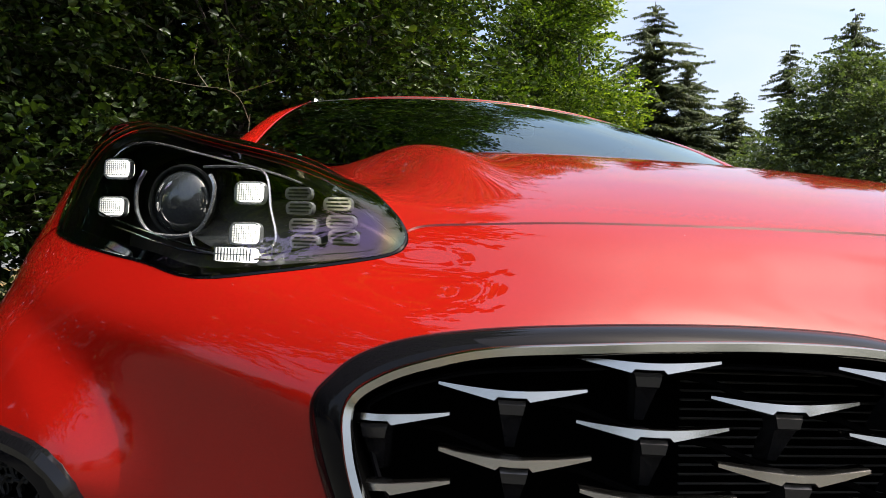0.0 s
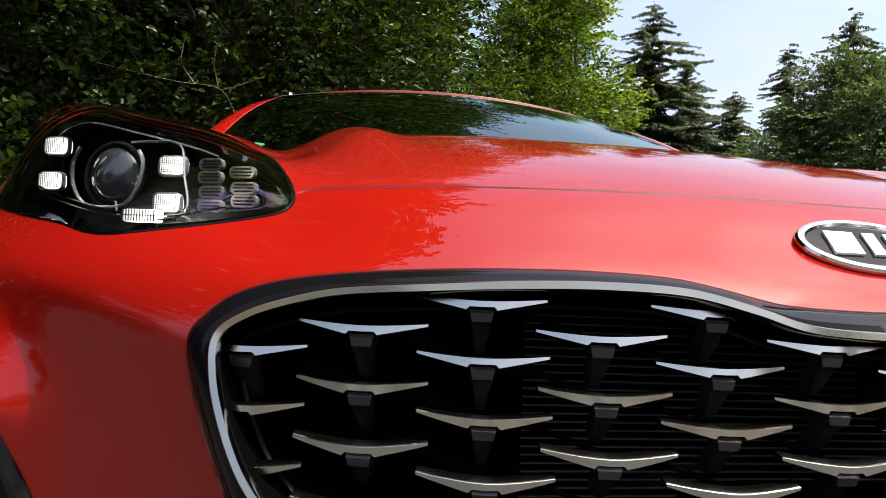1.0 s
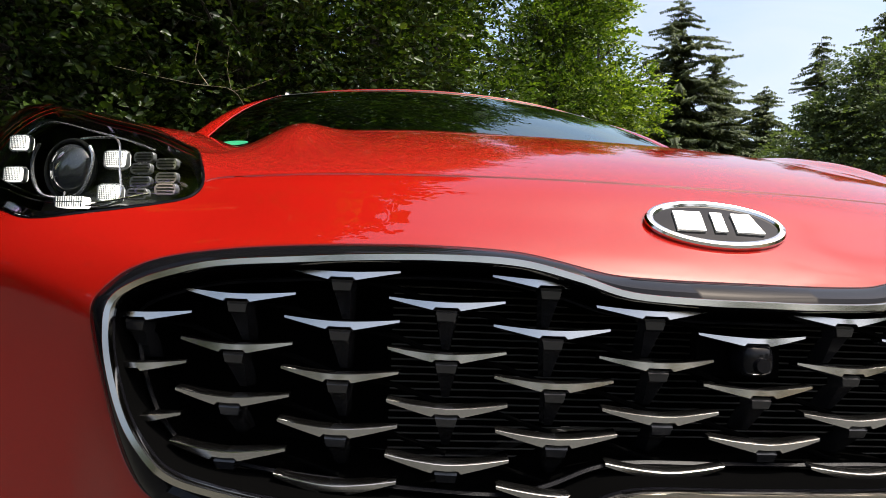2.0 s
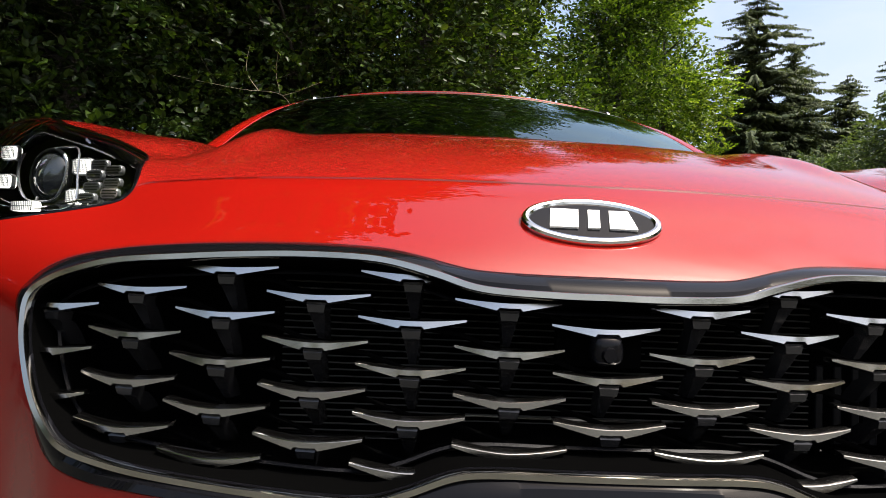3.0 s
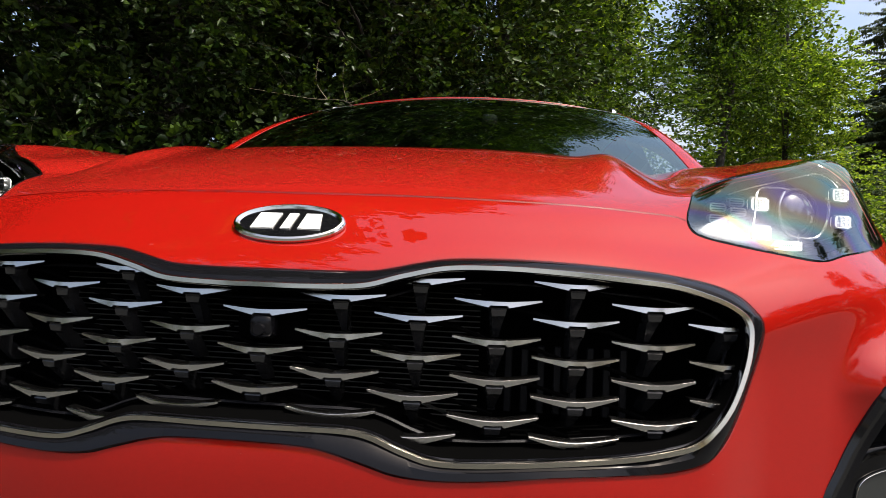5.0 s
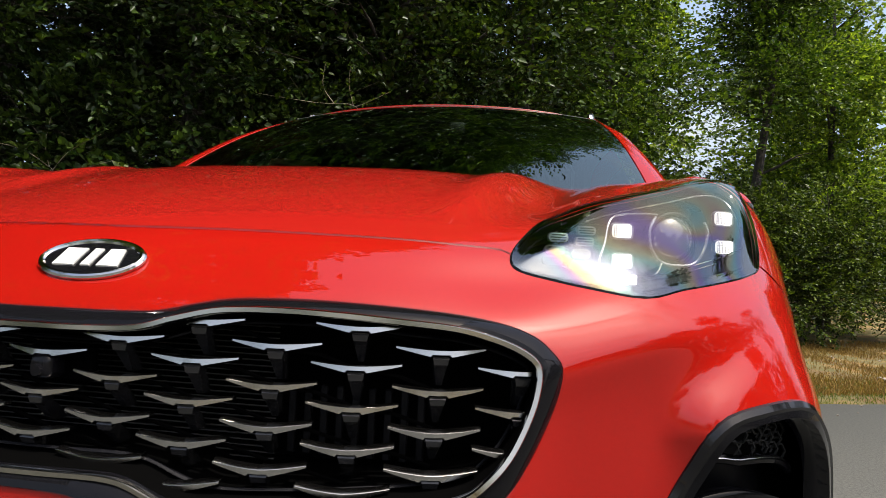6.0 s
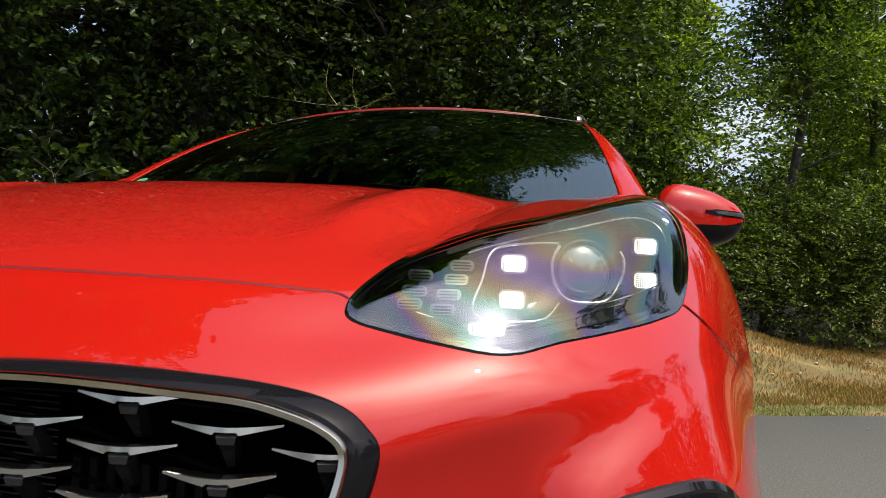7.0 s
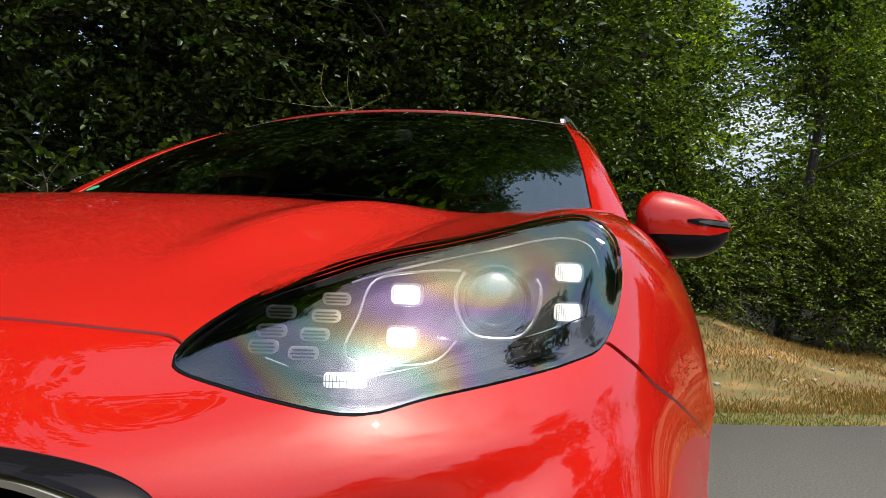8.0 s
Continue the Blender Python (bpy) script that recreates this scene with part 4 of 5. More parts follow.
for s in (-1, 1):
    def side(rows):
        return [[(s * x, y, z) for x, y, z in r] for r in rows]
    strip("body_side", side([side_row(y, SIDE) for y in np.linspace(1.36, 4.40, 20)]), PAINT, car, "red flank with doors", .015)
    strip("side_window", side([side_row(y, GLASS) for y in np.linspace(1.95, 4.0, 12)]), SIDE_GLASS, car, "tinted side windows")
    strip("rear_pillar", side([side_row(y, GLASS) for y in (4.0, 4.15, 4.30)]), PAINT, car, "", .01)
    strip("quarter_light", side([[side_row(1.50 + .45 * k / 4, GLASS)[0], side_row(1.60 + .38 * k / 4, [(.790 - .085 * k / 4, 1.105 + .165 * k / 4)])[0]] for k in range(5)]), SIDE_GLASS, car)
    # sill and arch cladding
    bm = bmesh.new()
    arc = [(s * .888, .90 + .40 * math.cos(radians(a)), .36 + .40 * math.sin(radians(a))) for a in range(-10, 191, 10)]
    tube(bm, arc, .022, 8)
    part("arch_cladding", bm, SATIN_BLACK, car)
    bm = bmesh.new()
    box(bm, (s * .90, 2.2, .30), (.07, 1.9, .10), .02)
    part("sill", bm, SATIN_BLACK, car)
    # skin of the wing round the wheel, from the net's edge down
    def arch_row(t):
        e = body([9.0], [10 * t])[0]
        a = radians(178 - 172 * (1 - t))
        c = (.905, .90 + .40 * math.cos(a), .36 + .40 * math.sin(a))
        return [(s * (e[0] + (c[0] - e[0]) * k / 4), e[1] + (c[1] - e[1]) * k / 4, e[2] + (c[2] - e[2]) * k / 4) for k in range(5)]
    strip("fender_side", [arch_row(t) for t in np.linspace(0, 1, 16)], PAINT, car, "", .008)


def tail():
    bm = bmesh.new()
    rows = []
    for z, y, w in ((.30, 4.36, .76), (.45, 4.44, .82), (.75, 4.46, .83), (1.0, 4.42, .80), (1.15, 4.36, .76), (1.50, 4.02, .62), (1.55, 3.95, .60)):
        rows.append([bm.verts.new((a * w, y - .06 * a * a, z)) for a in np.linspace(-1, 1, 13)])
    for a, b in zip(rows, rows[1:]):
        for k in range(12):
            bm.faces.new((a[k], a[k + 1], b[k + 1], b[k]))
    return part("tailgate", bm, PAINT, car)


tail()
bm = bmesh.new()
box(bm, (0, 2.3, .30), (1.70, 3.9, .14), .05)
part("underbody", bm, SATIN_BLACK, car)
bm = bmesh.new()
rows = [[bm.verts.new((.86 * a, (.02 + .30 * abs(a) ** 2.4) + dy, z)) for a in np.linspace(-1, 1, 21)] for z, dy in ((.545, .0), (.42, -.005), (.30, .03), (.24, .10))]
for a, b in zip(rows, rows[1:]):
    for k in range(20):
        bm.faces.new((a[k], b[k], b[k + 1], a[k + 1]))
part("skid_plate", bm, SATIN_BLACK, car)


def wheel(x, y):
    s = 1 if x > 0 else -1
    bm = bmesh.new()
    prof = [(-.10, .25), (-.112, .29), (-.105, .335), (-.08, .352), (.08, .352), (.105, .335), (.112, .29), (.10, .25)]
    rings = [[bm.verts.new((x + dx, y + r * math.cos(a), .354 + r * math.sin(a))) for a in np.linspace(0, math.tau, 40, endpoint=False)] for dx, r in prof]
    for a, b in zip(rings, rings[1:]):
        for k in range(40):
            bm.faces.new((a[k], a[(k + 1) % 40], b[(k + 1) % 40], b[k]))
    w = part("tyre", bm, RUBBER, car)
    bm = bmesh.new()
    for k in range(5):
        a = k * math.tau / 5
        for o in (-.16, .16):
            tube(bm, [(x + s * .085, y + .05 * math.cos(a), .354 + .05 * math.sin(a)), (x + s * .09, y + .25 * math.cos(a + o), .354 + .25 * math.sin(a + o))], [.025, .015], 6)
    tube(bm, [(x + s * .07, y + .25 * math.cos(a), .354 + .25 * math.sin(a)) for a in np.linspace(0, math.tau, 40, endpoint=False)], .014, 8, True)
    tube(bm, [(x - s * .05, y, .354), (x + s * .095, y, .354)], .055, 16)
    part("rim", bm, ALLOY, w)


for x in (-.75, .75):
    for y in (.90, 3.57):
        wheel(x, y)


def door_mirror(s):
    """Rounded shell: red cap above, gloss black lower shell, a flush turn signal strip, a black arm to the door."""
    ts = (0, .03, .09, .17, .28, .40, .52, .64, .75, .85, .92, .97, 1)
    tops = np.interp(ts, (0, .05, .15, .3, .6, .85, .95, 1), (1.205, 1.238, 1.252, 1.254, 1.238, 1.208, 1.188, 1.166))
    lows = np.interp(ts, (0, .1, .35, .7, .9, 1), (1.128, 1.096, 1.081, 1.087, 1.110, 1.158))
    split = np.interp(ts, (0, .8, 1), (1.138, 1.140, 1.158))
    deep = .086 * np.array([.72, .82, .92, .98, 1, 1, .98, .94, .87, .75, .60, .40, .10])

    def at(i, a, out=0.0):
        mid, half = (tops[i] + lows[i]) / 2, (tops[i] - lows[i]) / 2
        c, q = math.cos(a), math.sin(a)
        return (s * (.800 + .237 * ts[i]), 1.60 + .045 * ts[i] + (deep[i] + out) * math.copysign(abs(c) ** .8, c), mid + (half + out) * math.copysign(abs(q) ** .75, q))

    def lean(i, z):
        mid, half = (tops[i] + lows[i]) / 2, (tops[i] - lows[i]) / 2
        f = max(-.97, min(.97, (z - mid) / half))
        return math.asin(math.copysign(abs(f) ** (1 / .75), f))

    def loft(rows, ends=True):
        bm = bmesh.new()
        vs = [[bm.verts.new(q) for q in row] for row in rows]
        for a, b in zip(vs, vs[1:]):
            for k in range(len(a) - 1):
                bm.faces.new((a[k], a[k + 1], b[k + 1], b[k]))
        if ends:
            bm.faces.new(vs[0])
            bm.faces.new(vs[-1])
        return bm

    cap, low = [], []
    for i in range(len(ts)):
        e = lean(i, split[i])
        cap.append([at(i, a) for a in np.linspace(e, math.pi - e, 22)])
        low.append([at(i, a, .0006) for a in np.linspace(math.pi - e, math.tau + e, 22)])
    shell = part("door_mirror", loft(cap), PAINT, car, "red door mirror with black lower shell")
    part("mirror_base", loft(low), GLOSS_BLACK, shell, "gloss black lower shell")
    for name, half, out, mat, start in (("signal_frame", .0085, .0012, GLOSS_BLACK, 6), ("turn_signal", .0052, .0030, LAMP_SMOKE, 7)):
        rows = []
        for i in range(start, len(ts) - 1):
            z = 1.174 - .012 * (ts[i] - .5)
            thin = .35 if i == start else 1
            rows.append([at(i, math.pi - lean(i, z + half * thin * k), out) for k in (1, .5, 0, -.5, -1)])
        part(name, loft(rows, False), mat, shell, "smoked grey turn signal strip" if mat is LAMP_SMOKE else "")
    bm = bmesh.new()
    tube(bm, [(s * .735, 1.60, 1.100), (s * .775, 1.585, 1.108), (s * .815, 1.590, 1.116), (s * .86, 1.60, 1.118)], [.034, .026, .024, .026], 12)
    part("mirror_foot", bm, GLOSS_BLACK, shell)
    bm = bmesh.new()
    tube(bm, [(s * .745, 1.562, 1.124), (s * .785, 1.560, 1.130), (s * .812, 1.566, 1.136)], .004, 6)
    part("foot_trim", bm, SATIN_CHROME, shell)


door_mirror(1)
door_mirror(-1)

# wipers, sticker, interior
for x0, x1 in ((-.60, -.02), (-.02, .36)):
    bm = bmesh.new()
    pts = [screen_point(x0 / .735 + (x1 - x0) / .735 * k / 10, .004 + .010 * math.sin(k / 10 * 3.1), .003) for k in range(11)]
    tube(bm, pts, .0018, 6)
    w = part("wiper", bm, DARK, car, "black wiper blade")
    bm = bmesh.new()
    tube(bm, [screen_point(x1 / .735, -.02, .006), screen_point((x1 * .8 + x0 * .2) / .735, .0, .006), screen_point((x0 + x1) / 2 / .735, .014, .008)], [.003, .0026, .002], 8)
    part("wiper_arm", bm, DARK, w)
bm = bmesh.new()
ring = [screen_point(-.865 + .055 * math.cos(a), .082 + .022 * math.sin(a), .001) for a in np.linspace(0, math.tau, 24, endpoint=False)]
bm.faces.new([bm.verts.new(q) for q in ring])
part("windscreen_sticker", bm, STICKER, car, "round green sticker on the glass")
bm = bmesh.new()
box(bm, (0, 1.38, 1.06), (1.36, .62, .12), .05, pose(0, 0, 0, 4))
part("dashboard", bm, CABIN, car)
bm = bmesh.new()
box(bm, (.10, 1.77, 1.430), (.055, .03, .045), .012)
part("rear_view_mirror", bm, CABIN, car)
bm = bmesh.new()
tube(bm, [(.36 + .18 * math.cos(a), 1.72 - .05 * math.sin(a), 1.0 + .17 * math.sin(a)) for a in np.linspace(0, math.tau, 32, endpoint=False)], .015, 8, True)
part("steering_wheel", bm, CABIN, car)
for x in (-.36, .36):
    bm = bmesh.new()
    box(bm, (x, 2.15, .62), (.50, .52, .16), .06)
    box(bm, (x, 2.45, .98), (.50, .16, .66), .07, pose(0, 0, 0, -14))
    seat = part("seat", bm, FABRIC, car)
    bm = bmesh.new()
    box(bm, (x, 2.56, 1.36), (.26, .10, .17), .045)
    part("headrest", bm, FABRIC, seat)
bm = bmesh.new()
box(bm, (0, 3.3, 1.0), (1.3, .18, .72), .07)
part("rear_bench", bm, FABRIC, car)
strip("headliner", [[(x * .97, y + .02, z - .03) for x, y, z in roof_row(k)] for k in range(len(ROOF_Y))], FABRIC, car)
for s in (-1, 1):
    strip("door_trim", [[(s * .78, y, .35), (s * .80, y, .9), (s * .79, y, 1.08)] for y in (1.2, 2.2, 3.2, 4.2)], CABIN, car, "", .02)
bm = bmesh.new()
box(bm, (0, 2.7, .40), (1.55, 3.2, .06), .01)
part("cabin_floor", bm, FABRIC, car)
bm = bmesh.new()
box(bm, (0, 1.12, .85), (1.5, .03, .50), .01)
part("bulkhead", bm, DARK, car)


# ---- ground and road ----
def ground_z(x, y):
    """The lie of the land: level under the road, a low mound and a rising bank beyond the verge."""
    past = np.clip((y - (4.60 + .45 * x)) / 4, 0, 1)
    mound = .80 * np.exp(-((x - 1.0) / 1.9) ** 2 - ((y - 12) / 3.2) ** 2)
    wood = 1.2 * step((y - x * .6 - 10) / 22)
    return -.03 - .10 * step(past * 1.2) + mound * step(past) + wood


def sheet_grid(name, xs, ys, material, lift=0.0):
    X, Z = np.meshgrid(xs, ys)
    v = np.stack([X.ravel(), Z.ravel(), ground_z(X.ravel(), Z.ravel()) + lift], axis=1)
    n = len(xs)
    f = [(j * n + i, j * n + i + 1, (j + 1) * n + i + 1, (j + 1) * n + i) for j in range(len(ys) - 1) for i in range(n - 1)]
    return new(name, mesh_of(name, v, f, material))


def spread(a, b, n, power=2.2):
    t = np.linspace(-1, 1, n)
    s = np.sign(t) * np.abs(t) ** power
    return np.where(s < 0, -s * a, s * b)


ground = tagged(sheet_grid("ground", spread(-1500, 1500, 241, 3.6) + 2.0, spread(-1500, 1500, 241, 3.6) + 7.0, GRASS_SOIL), "dry sandy verge and woodland floor", "ground", kind="structure")


def road_mesh():
    """A slab of asphalt along the hedge, with an uneven edge."""
    rng = np.random.default_rng(4)
    xs = np.concatenate([np.linspace(-90, -12, 30), np.linspace(-11.5, 14, 220), np.linspace(15, 90, 30)])
    wob = np.convolve(rng.normal(0, .05, len(xs)), np.ones(4) / 4, "same")
    far = 4.62 + .45 * xs + wob
    near_y = far - 24 + 18 * step((xs - 6) / 7) - .5 * np.abs(wob)
    v, f = [], []
    for x, a, b in zip(xs, near_y, far):
        for k in range(9):
            t = k / 8
            v.append((x, a + (b - a) * t, 0.0))
        v.append((x + .01, b + .04, -.16))
    n = 10
    f = [(i * n + k, (i + 1) * n + k, (i + 1) * n + k + 1, i * n + k + 1) for i in range(len(xs) - 1) for k in range(n - 1)]
    return mesh_of("road", v, f, ASPHALT)


tagged(new("road", road_mesh()), "grey asphalt road with a worn edge", "road", kind="structure")


# ---- plants ----
def leaf_block(centre, along, side, up, length, width, rng, plain=False):
    """Leaves as two folded quads each, or one where plain. All inputs are arrays of one row a leaf; returns vertices and quads."""
    n = len(centre)
    L, W = length[:, None], width[:, None]
    fold = up * (W * .25)
    mid1, mid2 = centre + along * L * .30, centre + along * L * .68
    tip = centre + along * L - up * L * .12
    if plain:
        half = centre + along * L * .5 + fold
        v = np.stack([centre, half + side * W * .8, tip, half - side * W * .8], axis=1)
        return v.reshape(-1, 3), np.arange(n * 4).reshape(-1, 4)
    v = np.stack([centre, mid1 + side * W * .5 + fold, mid2 + side * W * .42 + fold * .8, tip, mid2 - side * W * .42 + fold * .8, mid1 - side * W * .5 + fold], axis=1)
    q = np.array([[0, 1, 2, 3], [0, 3, 4, 5]])
    f = (np.arange(n)[:, None, None] * 6 + q).reshape(-1, 4)
    return v.reshape(-1, 3), f


def unit(a):
    return a / (np.linalg.norm(a, axis=-1, keepdims=True) + 1e-9)


def fast_mesh(name, verts, quads, material, tris=None):
    me = bpy.data.meshes.new(name)
    nq, nt = len(quads), 0 if tris is None else len(tris)
    me.vertices.add(len(verts))
    me.vertices.foreach_set("co", np.ascontiguousarray(verts, np.float32).ravel())
    idx = quads.ravel() if tris is None else np.concatenate([quads.ravel(), tris.ravel()])
    me.loops.add(len(idx))
    me.loops.foreach_set("vertex_index", idx.astype(np.int32))
    me.polygons.add(nq + nt)
    starts = np.concatenate([np.arange(nq) * 4, nq * 4 + np.arange(nt) * 3])
    me.polygons.foreach_set("loop_start", starts.astype(np.int32))
    me.materials.append(material)
    me.update(calc_edges=True)
    me.validate()
    return me


def sprays(starts, ways, rng, leaf, per=13, reach=0.5, droop=0.25, flat=0.75):
    """Flat layered twigs of leaves that grow from the starts along the ways."""
    n = len(starts)
    size = rng.uniform(.6, 1.25, n) * reach
    ways = unit(ways)
    lateral = unit(np.cross(ways, np.array([0, 0, 1.0])) + rng.normal(0, .15, (n, 3)))
    upv = unit(np.cross(lateral, ways))
    c, a, s, u, ln = [], [], [], [], []
    for k in range(per):
        t = (k + .6) / per
        sag = np.array([0, 0, -1.0]) * (droop * t * t * size)[:, None]
        p = starts + ways * (size * t)[:, None] + sag
        sign = 1 if k % 2 else -1
        spread_ = (1 - .55 * t) * .62
        out = unit(lateral * sign * spread_ + ways * .75 + rng.normal(0, .28, (n, 3)))
        stem = rng.uniform(.0, .16, n)[:, None] * size[:, None] * (1 - t) * lateral * sign
        up2 = unit(upv * flat + rng.normal(0, .45, (n, 3)))
        sd = unit(np.cross(out, up2))
        c.append(p + stem)
        a.append(out)
        s.append(sd)
        u.append(np.cross(sd, out))
        ln.append(rng.uniform(.65, 1.15, n) * leaf)
    c, a, s, u, ln = (np.concatenate(q) for q in (c, a, s, u, ln))
    v, f = leaf_block(c, a, s, u, ln, ln * rng.uniform(.52, .68, len(ln)), rng, leaf > .105)
    return v, f


def twig_bars(starts, ways, length, radius):
    """Thin three-sided twigs under the sprays."""
    w = unit(ways)
    a = unit(np.cross(w, np.array([.3, .2, 1.0])))
    b = np.cross(w, a)
    ring = [a, -.5 * a + .87 * b, -.5 * a - .87 * b]
    e = starts + w * length - np.array([0, 0, .12]) * length
    v = np.stack([starts - w * length * .6 + r * radius for r in ring] + [e + r * radius * .3 for r in ring], axis=1)
    q = np.array([[0, 1, 4, 3], [1, 2, 5, 4], [2, 0, 3, 5]])
    return v.reshape(-1, 3), (np.arange(len(starts))[:, None, None] * 6 + q).reshape(-1, 4)


def crown_points(rng, n, height, low, radius, shape=.6, shell=.5, lumps=9):
    """Places in an uneven crown: several overlapping lumps round the stem; returns places and outward ways."""
    lz = rng.uniform(low + radius * .3, height - radius * .35, lumps)
    prof = radius * (1 - .75 * np.clip((lz - low) / (height - low), 0, 1) ** 2.2)
    ang = rng.uniform(0, math.tau, lumps)
    off = prof * rng.uniform(.25, .6, lumps)
    cen = np.stack([off * np.cos(ang), off * np.sin(ang), lz], axis=1)
    size = prof * rng.uniform(.55, .9, lumps)
    pick = rng.integers(0, lumps, n)
    d = unit(rng.normal(0, 1, (n, 3)) * np.array([1, 1, .8]))
    r = (shell + (1 - shell) * rng.uniform(0, 1, n) ** .6)
    p = cen[pick] + d * (r * size[pick])[:, None] * np.array([1, 1, shape * 1.4])
    way = unit(d * np.array([1, 1, .35]) + np.array([0, 0, .12]) + rng.normal(0, .3, (n, 3)))
    return p, way


def trunk_path(height, lean):
    return [Vector((lean[0] * t * height + .10 * math.sin(3 * t + lean[1] * 9), lean[1] * t * height + .08 * math.sin(5 * t), t * height)) for t in np.linspace(0, 1, 9)]


def add_wood(base, rng, height, radius, lean, limbs, reach):
    """Tapered trunk, with limbs as parts of their own."""
    path = trunk_path(height, lean)
    bm = bmesh.new()
    tube(bm, path, [radius * (1.25 if k == 0 else 1) * (1 - .85 * k / 8) for k in range(9)], 9)
    stem = part("trunk", bm, BARK, base)
    for _ in range(limbs):
        k = int(rng.integers(2, 8))
        a = rng.uniform(0, math.tau)
        d = Vector((math.cos(a), math.sin(a), .45))
        p = path[k]
        l = reach * rng.uniform(.5, 1.0)
        bm = bmesh.new()
        tube(bm, [p, p + d * l * .4, p + d * l * .75 + Vector((0, 0, .05)), p + d * l], [radius * .32 * (1 - k / 12), radius * .2, radius * .1, radius * .03], 6)
        part("limb", bm, BARK, stem)


def tree(name, label, x, y, height, radius, low, leaf, count, material, seed, per=13, reach=.5, lean=(0, 0), shell=.5, group="", lumps=11, thick=None, limbs=14, category="tree"):
    rng = np.random.default_rng(seed)
    base = thing(name, label, category, group, pose(x, y, float(ground_z(np.array([x]), np.array([y]))[0]) - .05))
    add_wood(base, rng, height * .93, thick or height * .013, lean, limbs, radius * .85)
    p, w = crown_points(rng, count, height, low, radius, shell=shell, lumps=lumps)
    p[:, :2] += np.array(lean) * p[:, 2:3]
    v, f = sprays(p, w, rng, leaf, per, reach)
    child("crown", fast_mesh("crown", v, f, material), base)
    v, f = twig_bars(p, w, reach * .6, leaf * .035)
    child("twig_work", fast_mesh("twig_work", v, f, TWIG), base)
    return base


def spruce(x, y, height, radius, seed, gaps=.04):
    """A spruce: straight stem, whorls of drooping limbs hung with needle sprays."""
    rng = np.random.default_rng(seed)
    base = thing("spruce", "tall dark green spruce with drooping limbs", "tree", "spruces", pose(x, y, float(ground_z(np.array([x]), np.array([y]))[0]) - .1))
    bm = bmesh.new()
    tube(bm, [(0, 0, height * t) for t in np.linspace(0, 1, 6)], [height * .012 * (1 - .93 * t) for t in np.linspace(0, 1, 6)], 8)
    part("trunk", bm, BARK, base)
    c, a, u, ln = [], [], [], []
    z = height * .10
    while z < height * .995:
        t = z / height
        r = radius * 1.12 * (1 - t) ** .62 * rng.uniform(.72, 1.12) + .12
        for k in range(int(4 + 4 * (1 - t))):
            if rng.random() < gaps:
                continue
            ang = rng.uniform(0, math.tau)
            zj = z + rng.normal(0, height * .012)
            l = r * rng.uniform(.45, 1.3)
            tilt = rng.normal(0, .16)
            d = np.array([math.cos(ang), math.sin(ang), 0])
            sd = np.array([-d[1], d[0], 0])
            m = max(4, int(l * 6))
            for j in range(m):
                s = (j + .5) / m
                p = d * l * s + np.array([0, 0, zj + l * (tilt * s + .10 * s - .42 * s * s + .16 * s ** 4)])
                for sign in (-1, 1):
                    c.append(p)
                    a.append(d * .55 + sd * sign * (.9 - .4 * s) + np.array([0, 0, -.35 + rng.normal(0, .12)]))
                    u.append(np.array([rng.normal(0, .3), rng.normal(0, .3), 1]))
                    ln.append(rng.uniform(.5, 1.0) * (.34 + .22 * l * (1 - s) * .5))
        z += height * rng.uniform(.008, .014)
    c, a, u, ln = np.array(c), unit(np.array(a)), unit(np.array(u)), np.array(ln)
    sd = unit(np.cross(a, u))
    v, f = leaf_block(c, a, sd, np.cross(sd, a), ln, ln * rng.uniform(.26, .42, len(ln)), rng, True)
    v2, f2 = leaf_block(c, unit(a + np.array([0, 0, -.9])), sd, np.cross(sd, a), ln * .8, ln * .25, rng, True)
    child("crown", fast_mesh("crown", np.concatenate([v, v2]), np.concatenate([f, f2 + len(v)]), NEEDLES), base)
    return base


# the hedge of beeches close behind the car, along the road; leaf colour carries its shade
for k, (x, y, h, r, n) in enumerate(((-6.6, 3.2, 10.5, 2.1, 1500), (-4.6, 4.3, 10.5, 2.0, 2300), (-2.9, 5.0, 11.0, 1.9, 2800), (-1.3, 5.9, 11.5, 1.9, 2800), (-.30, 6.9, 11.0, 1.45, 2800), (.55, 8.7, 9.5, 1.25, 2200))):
    tree("beech", "shaded beech with dense dark foliage down to the ground", x, y, h, r, .1, .064, int(n * 1.35), LEAF_HALF_LIT if k > 3 else LEAF_SHADED, 100 + k, 14, .52, (.01 * (k - 2), -.01), .35, "hedge trees", 16)
# taller ones behind them
for k, (x, y, h, r) in enumerate(((-9.2, 2.4, 13, 2.6), (-12.0, 1.0, 14, 2.8), (-15.2, -.6, 14, 3.0), (-18.6, -2.2, 14, 3.2), (-23, -4.4, 15, 3.6))):
    tree("beech", "tall beech of the hedge further down the road", x, y, h, r, .1, .2, 800, LEAF_SHADED, 180 + k, 11, .9, (0, 0), .3, "hedge trees", 18)
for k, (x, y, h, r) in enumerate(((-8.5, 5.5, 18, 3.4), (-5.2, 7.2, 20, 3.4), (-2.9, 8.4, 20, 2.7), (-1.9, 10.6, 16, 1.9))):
    tree("beech", "tall beech standing in the shade behind the hedge", x, y, h, r, .3, .17 if k < 3 else .13, 2800, LEAF_SHADED, 120 + k, 12, .8, (0, 0), .3, "hedge trees", 22)
